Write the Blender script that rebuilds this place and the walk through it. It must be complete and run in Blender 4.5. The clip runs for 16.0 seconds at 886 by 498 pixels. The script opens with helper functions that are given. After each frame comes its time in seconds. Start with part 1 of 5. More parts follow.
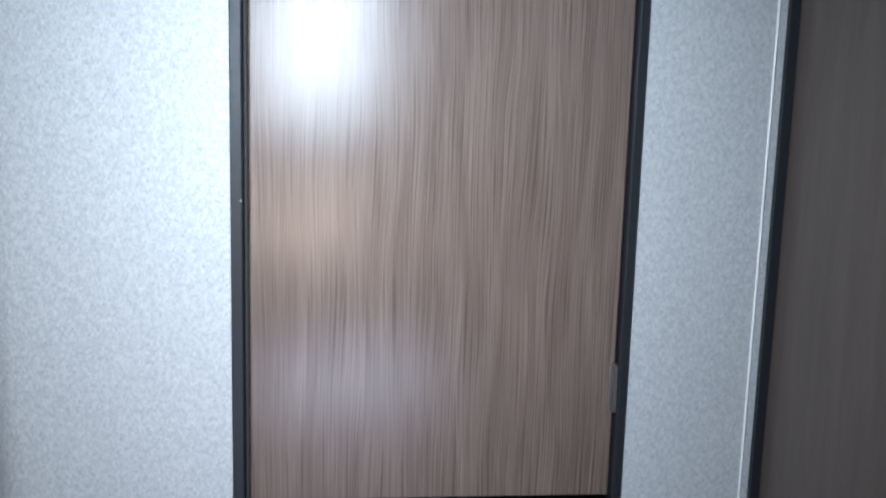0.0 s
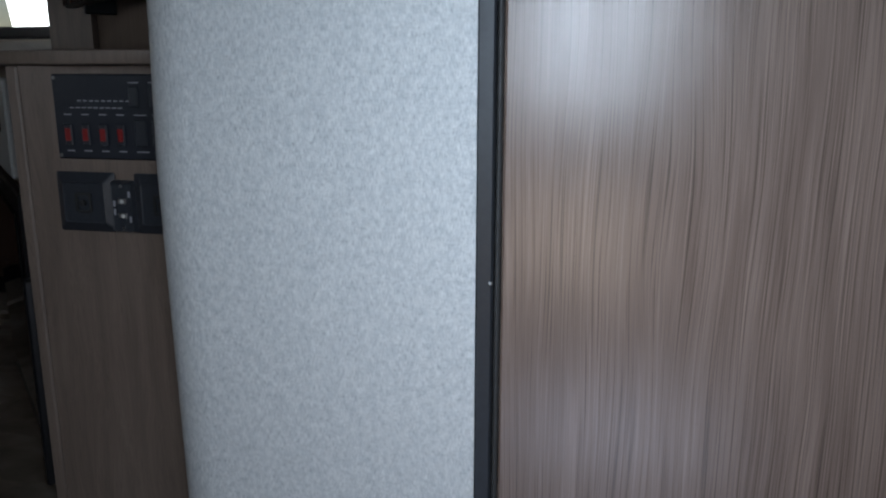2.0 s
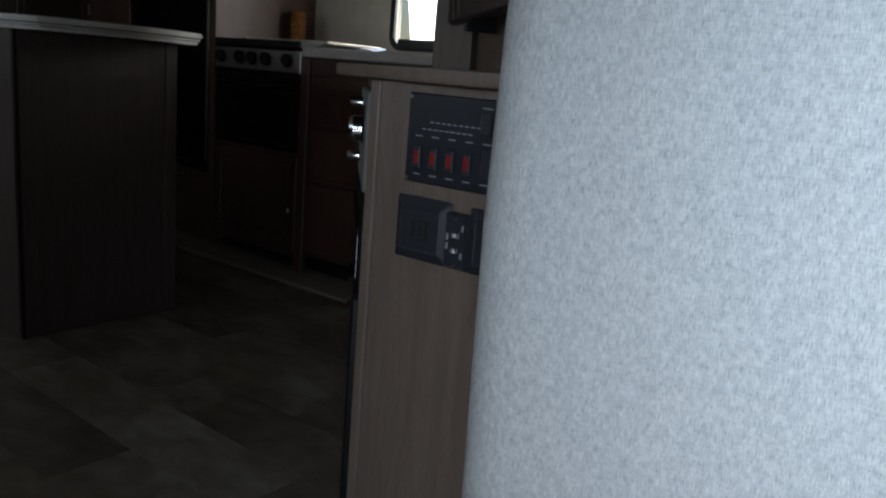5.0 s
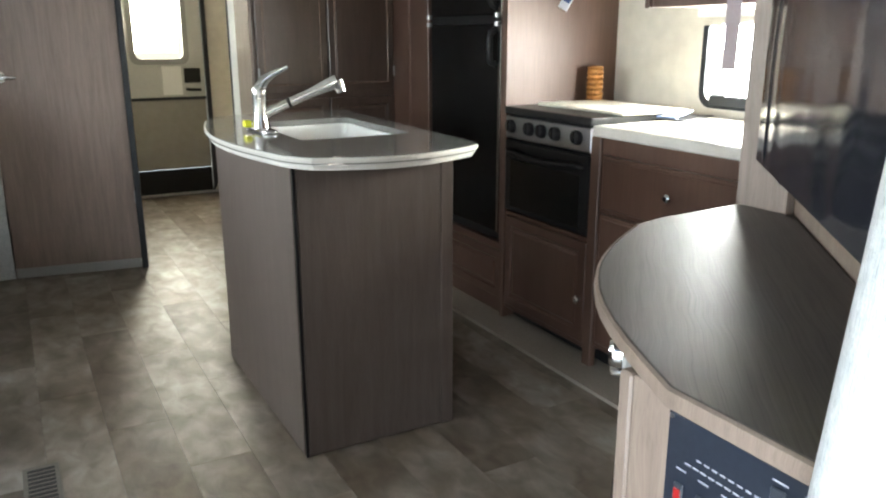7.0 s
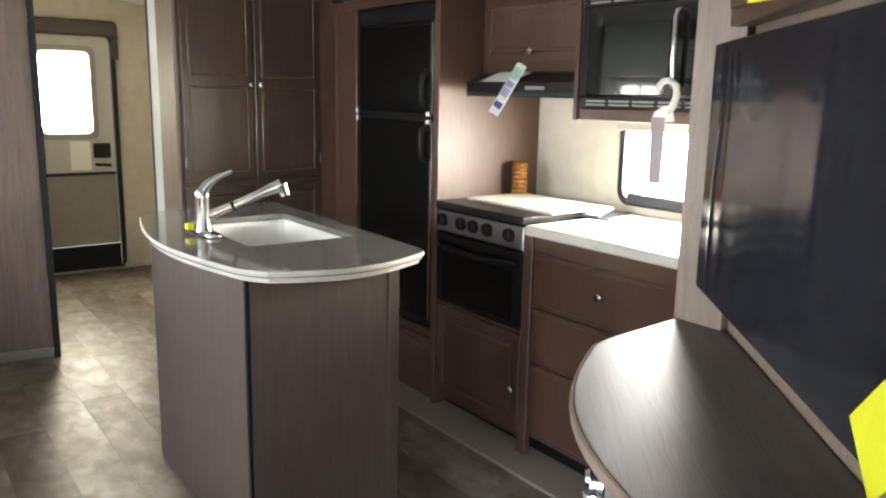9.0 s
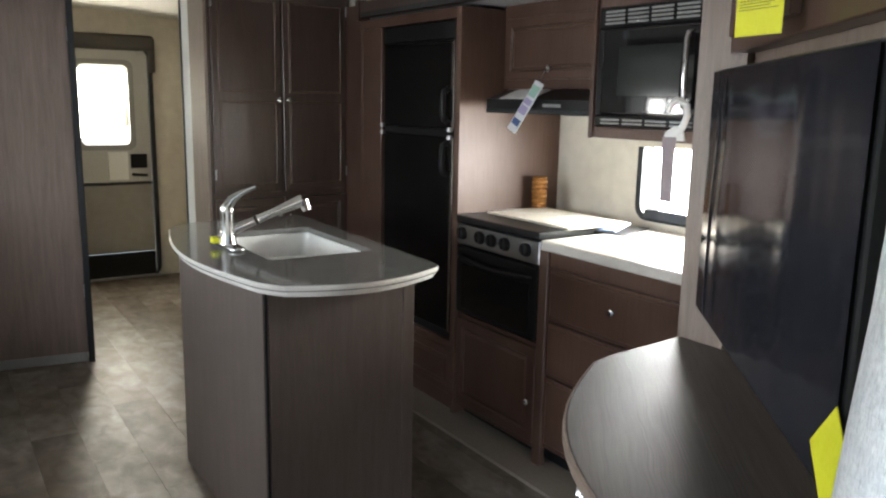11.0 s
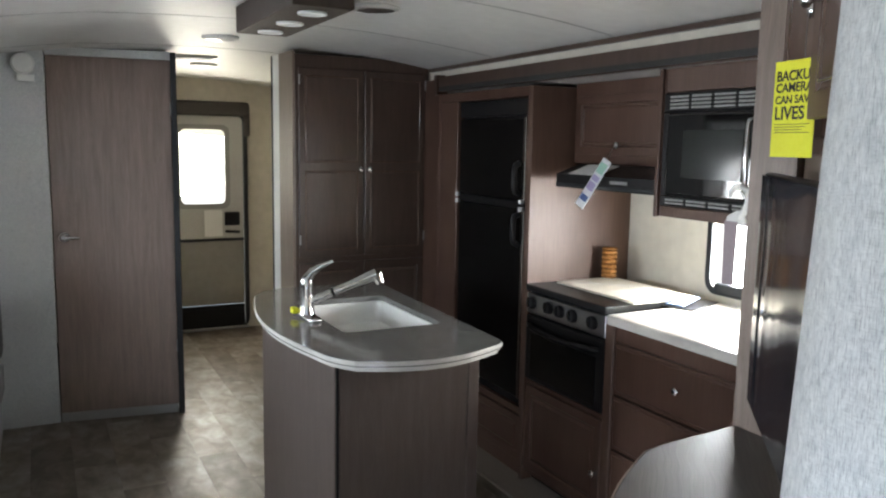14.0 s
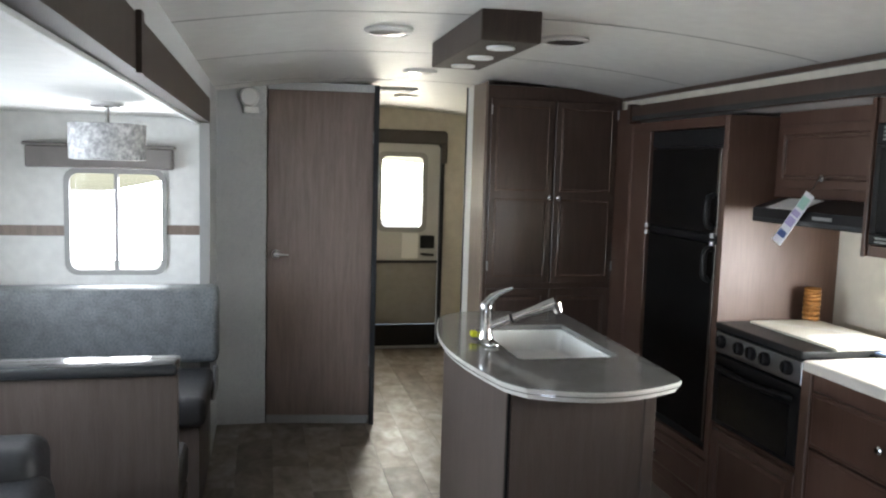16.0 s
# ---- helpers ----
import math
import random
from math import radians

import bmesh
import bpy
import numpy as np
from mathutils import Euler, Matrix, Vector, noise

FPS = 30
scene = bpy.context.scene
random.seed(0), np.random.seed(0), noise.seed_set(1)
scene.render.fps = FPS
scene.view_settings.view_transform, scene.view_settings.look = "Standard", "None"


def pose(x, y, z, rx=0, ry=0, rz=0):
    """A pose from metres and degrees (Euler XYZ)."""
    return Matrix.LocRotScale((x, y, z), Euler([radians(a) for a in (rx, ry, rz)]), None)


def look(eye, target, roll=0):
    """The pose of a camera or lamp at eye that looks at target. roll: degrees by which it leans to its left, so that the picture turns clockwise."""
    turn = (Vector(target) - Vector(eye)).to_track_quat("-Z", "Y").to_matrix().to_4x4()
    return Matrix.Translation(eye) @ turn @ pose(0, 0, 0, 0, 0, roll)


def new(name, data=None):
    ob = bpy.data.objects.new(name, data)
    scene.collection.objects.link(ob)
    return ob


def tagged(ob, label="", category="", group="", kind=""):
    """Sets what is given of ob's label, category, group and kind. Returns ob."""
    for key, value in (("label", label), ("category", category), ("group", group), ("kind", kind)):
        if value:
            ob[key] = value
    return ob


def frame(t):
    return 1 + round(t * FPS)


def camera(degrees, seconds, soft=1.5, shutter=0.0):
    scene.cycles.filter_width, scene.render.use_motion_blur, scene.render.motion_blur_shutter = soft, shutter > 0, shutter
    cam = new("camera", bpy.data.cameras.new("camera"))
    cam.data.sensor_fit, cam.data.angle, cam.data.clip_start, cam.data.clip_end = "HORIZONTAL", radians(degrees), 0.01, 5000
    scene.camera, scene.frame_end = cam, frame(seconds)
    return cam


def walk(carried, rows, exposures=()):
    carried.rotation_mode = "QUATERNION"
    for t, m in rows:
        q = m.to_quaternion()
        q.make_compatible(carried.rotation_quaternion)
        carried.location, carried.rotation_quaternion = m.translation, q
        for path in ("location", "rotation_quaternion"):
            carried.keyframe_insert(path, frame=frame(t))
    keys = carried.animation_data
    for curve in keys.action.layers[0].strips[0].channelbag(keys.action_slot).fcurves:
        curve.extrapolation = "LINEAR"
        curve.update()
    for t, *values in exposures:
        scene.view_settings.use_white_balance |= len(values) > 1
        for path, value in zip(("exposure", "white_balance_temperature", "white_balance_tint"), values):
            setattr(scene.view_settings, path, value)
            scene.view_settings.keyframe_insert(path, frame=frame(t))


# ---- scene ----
cam = camera(59.0, 16.0, soft=2.2)
PATH = [
    (0, (-0.782, -0.546, 0.692), (1.19, -0.739, 0.42), 1.6),
    (0.5, (-0.67, -0.455, 0.738), (1.304, -0.671, 0.495), 1.8),
    (1, (-0.526, -0.427, 0.773), (1.454, -0.417, 0.496), 1.7),
    (1.5, (-0.431, -0.498, 0.802), (1.503, -0.16, 0.421), -1.0),
    (2, (-0.391, -0.477, 0.814), (1.516, -0.07, 0.367), -0.0),
    (2.5, (-0.385, -0.487, 0.786), (1.467, 0.048, 0.252), -2.5),
    (3, (-0.391, -0.486, 0.785), (1.416, 0.121, 0.179), -1.5),
    (5.3, (-0.159, -0.329, 0.853), (1.328, 0.936, 0.419), 3.5),
    (5.5, (-0.145, -0.281, 0.876), (1.258, 1.067, 0.416), 0.6),
    (6, (-0.045, -0.192, 1.008), (1.175, 1.346, 0.627), -3.3),
    (6.5, (0.051, -0.208, 1.096), (1.277, 1.273, 0.543), 1.7),
    (7, (0.146, -0.156, 1.211), (1.075, 1.533, 0.68), -0.1),
    (7.5, (0.097, -0.157, 1.284), (0.965, 1.559, 0.736), 1.3),
    (8, (0.041, -0.191, 1.324), (0.942, 1.52, 0.813), 5.1),
    (8.5, (0.006, -0.156, 1.348), (1.047, 1.485, 0.878), 5.3),
    (9, (0.002, -0.115, 1.367), (1.165, 1.465, 0.978), 1.1),
    (9.2, (0.003, -0.111, 1.365), (1.206, 1.443, 0.991), 2.4),
    (11.5, (0.02, -0.247, 1.448), (1.081, 1.41, 1.087), 0.9),
    (12, (-0.018, -0.288, 1.497), (1.024, 1.387, 1.166), 1.1),
    (12.5, (-0.027, -0.295, 1.513), (0.994, 1.4, 1.224), 1.5),
    (13, (-0.014, -0.303, 1.519), (0.975, 1.414, 1.25), 0.2),
    (13.5, (-0.005, -0.31, 1.524), (0.968, 1.416, 1.251), -0.2),
    (14, (0.019, -0.313, 1.529), (0.932, 1.446, 1.265), 1.0),
    (14.5, (0.006, -0.309, 1.538), (0.852, 1.487, 1.301), 1.5),
    (15, (0.028, -0.333, 1.541), (0.759, 1.516, 1.323), 1.6),
    (15.5, (0.053, -0.359, 1.538), (0.655, 1.537, 1.331), 2.4),
    (16, (0.061, -0.364, 1.539), (0.508, 1.574, 1.331), 1.7),
]
EXPOSURES = [(0, 0.25, 6500, 10), (0.8, -0.2, 6500, 10), (1.5, -0.65, 6500, 10), (3.2, -0.85, 6500, 10), (5.3, -0.4, 6500, 8), (5.7, 0.95, 6500, 2),
             (6.3, 2.25, 6600, 0), (7, 3.05, 6800, 5), (9.2, 3.1, 7200, 8), (11.4, 2.45, 6700, 9), (12.5, 2.47, 6600, 9), (16, 2.45, 6500, 9)]
walk(cam, [(t, look(eye, target, roll)) for t, eye, target, roll in PATH], EXPOSURES)

# ---- light ----
SUN_HIGH, SUN_FROM = radians(36), (1.0, -0.05)
world = bpy.data.worlds.new("sky")
world.use_nodes = True
scene.world = world
sky = world.node_tree.nodes.new("ShaderNodeTexSky")
sky.sky_type, sky.sun_disc = "NISHITA", False
sky.sun_elevation, sky.sun_rotation = SUN_HIGH, math.atan2(SUN_FROM[0], SUN_FROM[1])
world.node_tree.links.new(sky.outputs[0], world.node_tree.nodes["Background"].inputs[0])
world.node_tree.nodes["Background"].inputs[1].default_value = 0.07


def lamp(name, kind, m, **settings):
    data = bpy.data.lights.new(name, kind)
    ob = new(name, data)
    ob.matrix_world = m
    for key, value in settings.items():
        setattr(data, key, value)
    return ob


d = Vector((SUN_FROM[0], SUN_FROM[1], math.tan(SUN_HIGH) * math.hypot(*SUN_FROM)))
lamp("sun", "SUN", look(d * 10, (0, 0, 0)), energy=3.5, angle=radians(0.5), color=(1, 0.95, 0.87))


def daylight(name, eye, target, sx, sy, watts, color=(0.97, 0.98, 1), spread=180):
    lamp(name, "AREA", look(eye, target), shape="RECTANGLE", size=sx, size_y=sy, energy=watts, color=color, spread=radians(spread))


# lamps added in the entry doorway, standing in for sky, sunlit ground, shaded steps
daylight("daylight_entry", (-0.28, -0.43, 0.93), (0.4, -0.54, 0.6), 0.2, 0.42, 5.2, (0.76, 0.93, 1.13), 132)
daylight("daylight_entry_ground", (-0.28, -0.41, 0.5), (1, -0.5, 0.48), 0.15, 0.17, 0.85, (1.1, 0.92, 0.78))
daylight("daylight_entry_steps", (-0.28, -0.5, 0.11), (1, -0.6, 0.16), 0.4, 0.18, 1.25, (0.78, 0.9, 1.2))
daylight("daylight_kitchen", (2.56, 1.66, 1.1), (1.5, 1.66, 0.9), 0.7, 0.3, 5.2)
daylight("daylight_rear", (1.18, 6.2, 1.33), (1.1, 4, 0.3), 0.35, 0.56, 2.9, (1.0, 0.93, 0.8))
daylight("daylight_dinette", (-0.64, 3.8, 1.23), (-0.5, 2, 0.6), 0.42, 0.45, 2.3, (0.95, 0.97, 1.02))
daylight("daylight_slide", (-1.36, 2.1, 1.24), (0.5, 2.1, 0.3), 1.7, 0.48, 5.2, (0.87, 0.95, 1.07))

# ---- materials ----
def material(name, rough=0.5, metal=0.0, coat=0.0):
    m = bpy.data.materials.new(name)
    m.use_nodes = True
    b = m.node_tree.nodes["Principled BSDF"]
    b.inputs["Roughness"].default_value = rough
    b.inputs["Metallic"].default_value = metal
    b.inputs["Coat Weight"].default_value = coat
    return m, m.node_tree, b


def texture(nt, kind, scale, stretch=(1, 1, 1), **inputs):
    """A texture in metres of the world, stretched."""
    co = nt.nodes.new("ShaderNodeNewGeometry")
    mp = nt.nodes.new("ShaderNodeMapping")
    mp.inputs["Scale"].default_value = [s * scale for s in stretch]
    tex = nt.nodes.new(kind)
    nt.links.new(co.outputs["Position"], mp.inputs["Vector"])
    nt.links.new(mp.outputs[0], tex.inputs["Vector"])
    for key, value in inputs.items():
        tex.inputs[key].default_value = value
    return tex


def ramp(nt, source, stops):
    r = nt.nodes.new("ShaderNodeValToRGB")
    while len(r.color_ramp.elements) < len(stops):
        r.color_ramp.elements.new(0.5)
    for e, (p, c) in zip(r.color_ramp.elements, stops):
        e.position, e.color = p, (*c, 1)
    nt.links.new(source, r.inputs[0])
    return r.outputs[0]


def mix(nt, a, b, factor=0.5, blend="MULTIPLY"):
    n = nt.nodes.new("ShaderNodeMix")
    n.data_type, n.blend_type = "RGBA", blend
    n.inputs[0].default_value = factor
    nt.links.new(a, n.inputs[6])
    nt.links.new(b, n.inputs[7])
    return n.outputs[2]


def relief(nt, b, source, strength, distance=0.002):
    n = nt.nodes.new("ShaderNodeBump")
    n.inputs["Strength"].default_value, n.inputs["Distance"].default_value = strength, distance
    nt.links.new(source, n.inputs["Height"])
    nt.links.new(n.outputs[0], b.inputs["Normal"])


def wood(name, dark, light, rough=0.38, along="z", fine=1.0, coat=0.0, figure=1.0, contrast=0.4, bump=0.18, turn=0.0, warp_by=(1, 1, 1)):
    """Wood-grain laminate: wandering growth lines, fine pores and slow changes of tone."""
    m, nt, b = material(name, rough, coat=coat)
    long = {"z": (1, 1, 0.05), "y": (1, 0.05, 1), "x": (0.05, 1, 1)}[along]
    co = nt.nodes.new("ShaderNodeNewGeometry")
    warp = texture(nt, "ShaderNodeTexNoise", 3.5 * fine, [v ** 0.5 for v in long], Detail=0.5, Roughness=0.4)
    add = nt.nodes.new("ShaderNodeVectorMath")
    add.operation = "MULTIPLY_ADD"
    add.inputs[1].default_value = [0.05 * figure * v for v in warp_by]
    nt.links.new(warp.outputs["Color"], add.inputs[0])
    spin = nt.nodes.new("ShaderNodeMapping")
    spin.inputs["Rotation"].default_value = (0, 0, turn)
    nt.links.new(co.outputs["Position"], spin.inputs["Vector"])
    nt.links.new(spin.outputs[0], add.inputs[2])

    def grain(scale, power, detail, rough_):
        st = nt.nodes.new("ShaderNodeMapping")
        st.inputs["Scale"].default_value = [scale * fine * v ** power for v in long]
        nt.links.new(add.outputs[0], st.inputs["Vector"])
        n = nt.nodes.new("ShaderNodeTexNoise")
        n.inputs["Detail"].default_value, n.inputs["Roughness"].default_value = detail, rough_
        nt.links.new(st.outputs[0], n.inputs["Vector"])
        return n

    w = grain(105, 1.65, 3, 0.55)
    a = grain(320, 1.6, 2, 0.5)
    c = grain(9, 0.9, 3, 0.5)
    mid = tuple(p * 0.35 + q * 0.65 for p, q in zip(dark, light))
    dark = tuple(p * (1 - contrast) + q * contrast for p, q in zip(mid, dark))
    light = tuple(p * (1 - contrast) + q * contrast for p, q in zip(mid, light))
    c1 = ramp(nt, w.outputs["Fac"], [(0.34, dark), (0.47, mid), (0.55, mid), (0.64, light)])
    c2 = ramp(nt, a.outputs["Fac"], [(0.34, (1 - 0.36 * contrast,) * 3), (0.56, (1, 1, 1))])
    c3 = ramp(nt, c.outputs["Fac"], [(0.3, (0.74, 0.72, 0.71)), (0.7, (1, 1, 1))])
    nt.links.new(mix(nt, mix(nt, c1, c2, 0.75), c3, 0.9), b.inputs["Base Color"])
    if bump:
        relief(nt, b, a.outputs["Fac"], bump, 0.0006)
    return m


def speckle(name, base, other, scale, rough, bump=0.0, coat=0.0, blotch=0.12):
    m, nt, b = material(name, rough, coat=coat)
    a = texture(nt, "ShaderNodeTexNoise", scale, Detail=6, Roughness=0.7)
    c = texture(nt, "ShaderNodeTexNoise", 3.5, Detail=3)
    c1 = ramp(nt, a.outputs["Fac"], [(0.36, other), (0.58, base)])
    c2 = ramp(nt, c.outputs["Fac"], [(0.3, (1 - blotch,) * 3), (0.7, (1, 1, 1))])
    nt.links.new(mix(nt, c1, c2, 1.0), b.inputs["Base Color"])
    if bump:
        relief(nt, b, a.outputs["Fac"], bump)
    return m


def fabric_paper(name, light, dark):
    """Woven-look wall covering: short vertical and horizontal slubs."""
    m, nt, b = material(name, 0.62)
    v = texture(nt, "ShaderNodeTexNoise", 300, (1, 1, 0.09), Detail=3, Roughness=0.6)
    h = texture(nt, "ShaderNodeTexNoise", 240, (0.14, 0.14, 1.2), Detail=2)
    c = texture(nt, "ShaderNodeTexNoise", 34, (1, 1, 0.6), Detail=4, Roughness=0.6)
    c1 = ramp(nt, v.outputs["Fac"], [(0.32, dark), (0.5, light), (0.68, tuple(min(1, q * 1.12) for q in light))])
    c2 = ramp(nt, h.outputs["Fac"], [(0.3, (0.78, 0.78, 0.79)), (0.55, (1, 1, 1))])
    c3 = ramp(nt, c.outputs["Fac"], [(0.35, (0.8, 0.82, 0.84)), (0.62, (1, 1, 1))])
    nt.links.new(mix(nt, mix(nt, c1, c2, 0.8), c3, 1.0), b.inputs["Base Color"])
    relief(nt, b, v.outputs["Fac"], 0.35, 0.0006)
    return m


def stained(name, dark, light, rough, stretch=(1, 1, 0.06)):
    """Dark stained wood under satin varnish: hardly any grain, slow drift of tone."""
    m, nt, b = material(name, rough)
    a = texture(nt, "ShaderNodeTexNoise", 22, stretch, Detail=2, Roughness=0.5)
    c = texture(nt, "ShaderNodeTexNoise", 0.9, (1, 1, 0.5), Detail=3, Roughness=0.5)
    c1 = ramp(nt, c.outputs["Fac"], [(0.3, dark), (0.7, light)])
    c2 = ramp(nt, a.outputs["Fac"], [(0.3, (0.86, 0.85, 0.84)), (0.65, (1, 1, 1))])
    nt.links.new(mix(nt, c1, c2, 1.0), b.inputs["Base Color"])
    return m


def plain(name, color, rough=0.5, metal=0.0, coat=0.0, wear=0.1):
    m, nt, b = material(name, rough, metal, coat)
    a = texture(nt, "ShaderNodeTexNoise", 22, Detail=5, Roughness=0.65)
    lo = tuple(v * (1 - wear) for v in color)
    nt.links.new(ramp(nt, a.outputs["Fac"], [(0.35, lo), (0.65, color)]), b.inputs["Base Color"])
    r = ramp(nt, a.outputs["Fac"], [(0.3, (rough * 1.25,) * 3), (0.7, (rough * 0.9,) * 3)])
    nt.links.new(r, b.inputs["Roughness"])
    return m


def plank_vinyl(name):
    """Wood-look vinyl: soft grey and brown clouds that break off at every plank."""
    m, nt, b = material(name, 0.34)
    info = nt.nodes.new("ShaderNodeObjectInfo")
    pos = nt.nodes.new("ShaderNodeNewGeometry")
    shift = nt.nodes.new("ShaderNodeVectorMath")
    shift.operation = "MULTIPLY_ADD"
    shift.inputs[1].default_value = (31, 17, 23)
    nt.links.new(info.outputs["Random"], shift.inputs[0])
    nt.links.new(pos.outputs["Position"], shift.inputs[2])

    def cloud(scale, stretch, detail, rough):
        mp = nt.nodes.new("ShaderNodeMapping")
        mp.inputs["Scale"].default_value = [scale * v for v in stretch]
        n = nt.nodes.new("ShaderNodeTexNoise")
        n.inputs["Detail"].default_value, n.inputs["Roughness"].default_value = detail, rough
        n.inputs["Distortion"].default_value, n.inputs["Scale"].default_value = 0.5, 1
        nt.links.new(shift.outputs[0], mp.inputs["Vector"])
        nt.links.new(mp.outputs[0], n.inputs["Vector"])
        return n.outputs["Fac"]

    a = cloud(11, (1.3, 0.8, 1), 4, 0.5)
    c = cloud(4.5, (1.2, 0.8, 1), 2, 0.45)
    d = cloud(140, (1.6, 0.25, 1), 3, 0.6)
    c1 = ramp(nt, a, [(0.3, (0.165, 0.139, 0.114)), (0.5, (0.245, 0.22, 0.19)), (0.7, (0.335, 0.314, 0.283))])
    c2 = ramp(nt, c, [(0.32, (0.58, 0.5, 0.42)), (0.64, (1, 1, 1))])
    c3 = ramp(nt, info.outputs["Random"], [(0.0, (0.56, 0.5, 0.45)), (0.35, (0.95, 0.94, 0.93)), (0.6, (0.7, 0.65, 0.59)), (1.0, (1.15, 1.15, 1.15))])
    c4 = ramp(nt, d, [(0.34, (0.86, 0.85, 0.84)), (0.56, (1, 1, 1))])
    nt.links.new(mix(nt, mix(nt, mix(nt, c1, c2, 0.9), c3, 1.0), c4, 0.5), b.inputs["Base Color"])
    r = ramp(nt, a, [(0.3, (0.46,) * 3), (0.7, (0.38,) * 3)])
    nt.links.new(r, b.inputs["Roughness"])
    return m


def glass(name, tint=(0.95, 0.98, 0.98), rough=0.0):
    m, nt, b = material(name, rough)
    b.inputs["Base Color"].default_value = (*tint, 1)
    b.inputs["Transmission Weight"].default_value = 1
    b.inputs["IOR"].default_value = 1.2
    return m


WOOD_DOOR = wood("walnut_laminate", (0.052, 0.034, 0.027), (0.275, 0.2, 0.165), 0.24, fine=1.0, figure=0.42, contrast=0.66, bump=0.2, warp_by=(0, 1, 0))
WOOD_BATH = wood("dark_walnut_laminate", (0.115, 0.083, 0.068), (0.3, 0.226, 0.192), 0.36, figure=0.5, contrast=0.35)
WOOD_BEAM = wood("matte_espresso_beam", (0.03, 0.018, 0.013), (0.06, 0.04, 0.03), 0.65)
WOOD_ISLAND = wood("smoked_oak_laminate", (0.07, 0.053, 0.045), (0.13, 0.101, 0.088), 0.4, figure=0.6, contrast=0.4)
WOOD_PANTRY = wood("espresso_wood", (0.043, 0.025, 0.019), (0.09, 0.057, 0.043), 0.33)
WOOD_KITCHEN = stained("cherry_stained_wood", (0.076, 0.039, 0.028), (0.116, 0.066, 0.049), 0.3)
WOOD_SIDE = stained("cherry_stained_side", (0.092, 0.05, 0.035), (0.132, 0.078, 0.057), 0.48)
WOOD_LIGHT = wood("taupe_oak_laminate", (0.16, 0.115, 0.088), (0.31, 0.24, 0.195), 0.4)
WOOD_TOP = wood("grey_walnut_top", (0.045, 0.038, 0.034), (0.125, 0.108, 0.098), 0.5, along="y", fine=0.9, figure=0.4, contrast=0.5, bump=0.08, turn=radians(42), warp_by=(1, 0, 0))
WOOD_TOP.node_tree.nodes["Principled BSDF"].inputs["Specular IOR Level"].default_value = 0.35
PAPER = fabric_paper("grey_linen_paper", (0.6, 0.61, 0.6), (0.35, 0.36, 0.365))
PAPER_PALE = speckle("pale_wall_board", (0.79, 0.79, 0.77), (0.7, 0.7, 0.68), 60, 0.55)
PAPER_WARM = speckle("cream_wall_board", (0.68, 0.64, 0.55), (0.58, 0.54, 0.46), 60, 0.6)
CEILING = speckle("white_ceiling_board", (0.74, 0.74, 0.71), (0.66, 0.66, 0.63), 90, 0.55, blotch=0.08)
STONE = speckle("grey_speckled_worktop", (0.23, 0.225, 0.215), (0.1, 0.098, 0.095), 260, 0.13, coat=0.4)
STONE_EDGE = speckle("pale_worktop_edge", (0.62, 0.6, 0.56), (0.42, 0.4, 0.37), 240, 0.3)
COUNTER = speckle("pale_laminate_counter", (0.6, 0.57, 0.52), (0.42, 0.39, 0.35), 220, 0.28)
WHITE = plain("white_plastic", (0.8, 0.8, 0.78), 0.35, wear=0.05)
BLACK = plain("black_plastic", (0.013, 0.013, 0.014), 0.32, wear=0.3)
BLACK_GLOSS = plain("black_glass", (0.008, 0.008, 0.009), 0.06, coat=0.6, wear=0.3)
BLACK_FILM = plain("wrapped_black_screen", (0.022, 0.023, 0.03), 0.1, wear=0.3)
BLACK_FILM.node_tree.nodes["Principled BSDF"].inputs["IOR"].default_value = 1.33
FRIDGE = plain("fridge_black_panel", (0.006, 0.006, 0.006), 0.16, wear=0.3)
for dark in (FRIDGE, BLACK):
    dark.node_tree.nodes["Principled BSDF"].inputs["Specular IOR Level"].default_value = 0.28
TRIM_BLACK = plain("black_aluminium_trim", (0.014, 0.017, 0.022), 0.42, wear=0.2)
STEEL = plain("brushed_steel", (0.42, 0.42, 0.43), 0.3, metal=1.0)
CHROME = plain("chrome", (0.72, 0.72, 0.72), 0.12, metal=1.0, wear=0.05)
GREY_METAL = plain("grey_painted_metal", (0.3, 0.3, 0.29), 0.45)
GASKET = plain("dark_rubber", (0.03, 0.03, 0.03), 0.6)
YELLOW = plain("yellow_card", (0.72, 0.72, 0.02), 0.55, wear=0.04)
PANE = glass("window_glass")
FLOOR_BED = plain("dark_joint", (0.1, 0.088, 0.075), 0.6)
FLOOR = plank_vinyl("grey_brown_vinyl_plank")


# ---- mesh helpers ----
WHERE = {}


def thing(name, at, label="", category="", group="", kind=""):
    """An Empty at a thing's base; its parts hang from it."""
    ob = new(name)
    ob.empty_display_size = 0.05
    ob.location = at
    WHERE[ob] = Vector(at)
    return tagged(ob, label, category, group, kind)


def part(name, bm, mat, parent=None, label="", smooth=False, angle=35):
    """One mesh object out of a bmesh in world metres, under a thing or a part."""
    origin = WHERE[parent] if parent else Vector((0, 0, 0))
    bmesh.ops.translate(bm, verts=bm.verts, vec=-origin)
    me = bpy.data.meshes.new(name)
    bm.to_mesh(me)
    bm.free()
    me.materials.append(mat)
    if smooth:
        me.shade_smooth()
        me.set_sharp_from_angle(angle=radians(angle))
    ob = new(name, me)
    ob.parent = parent
    WHERE[ob] = origin
    if label:
        tagged(ob, label)
    return ob


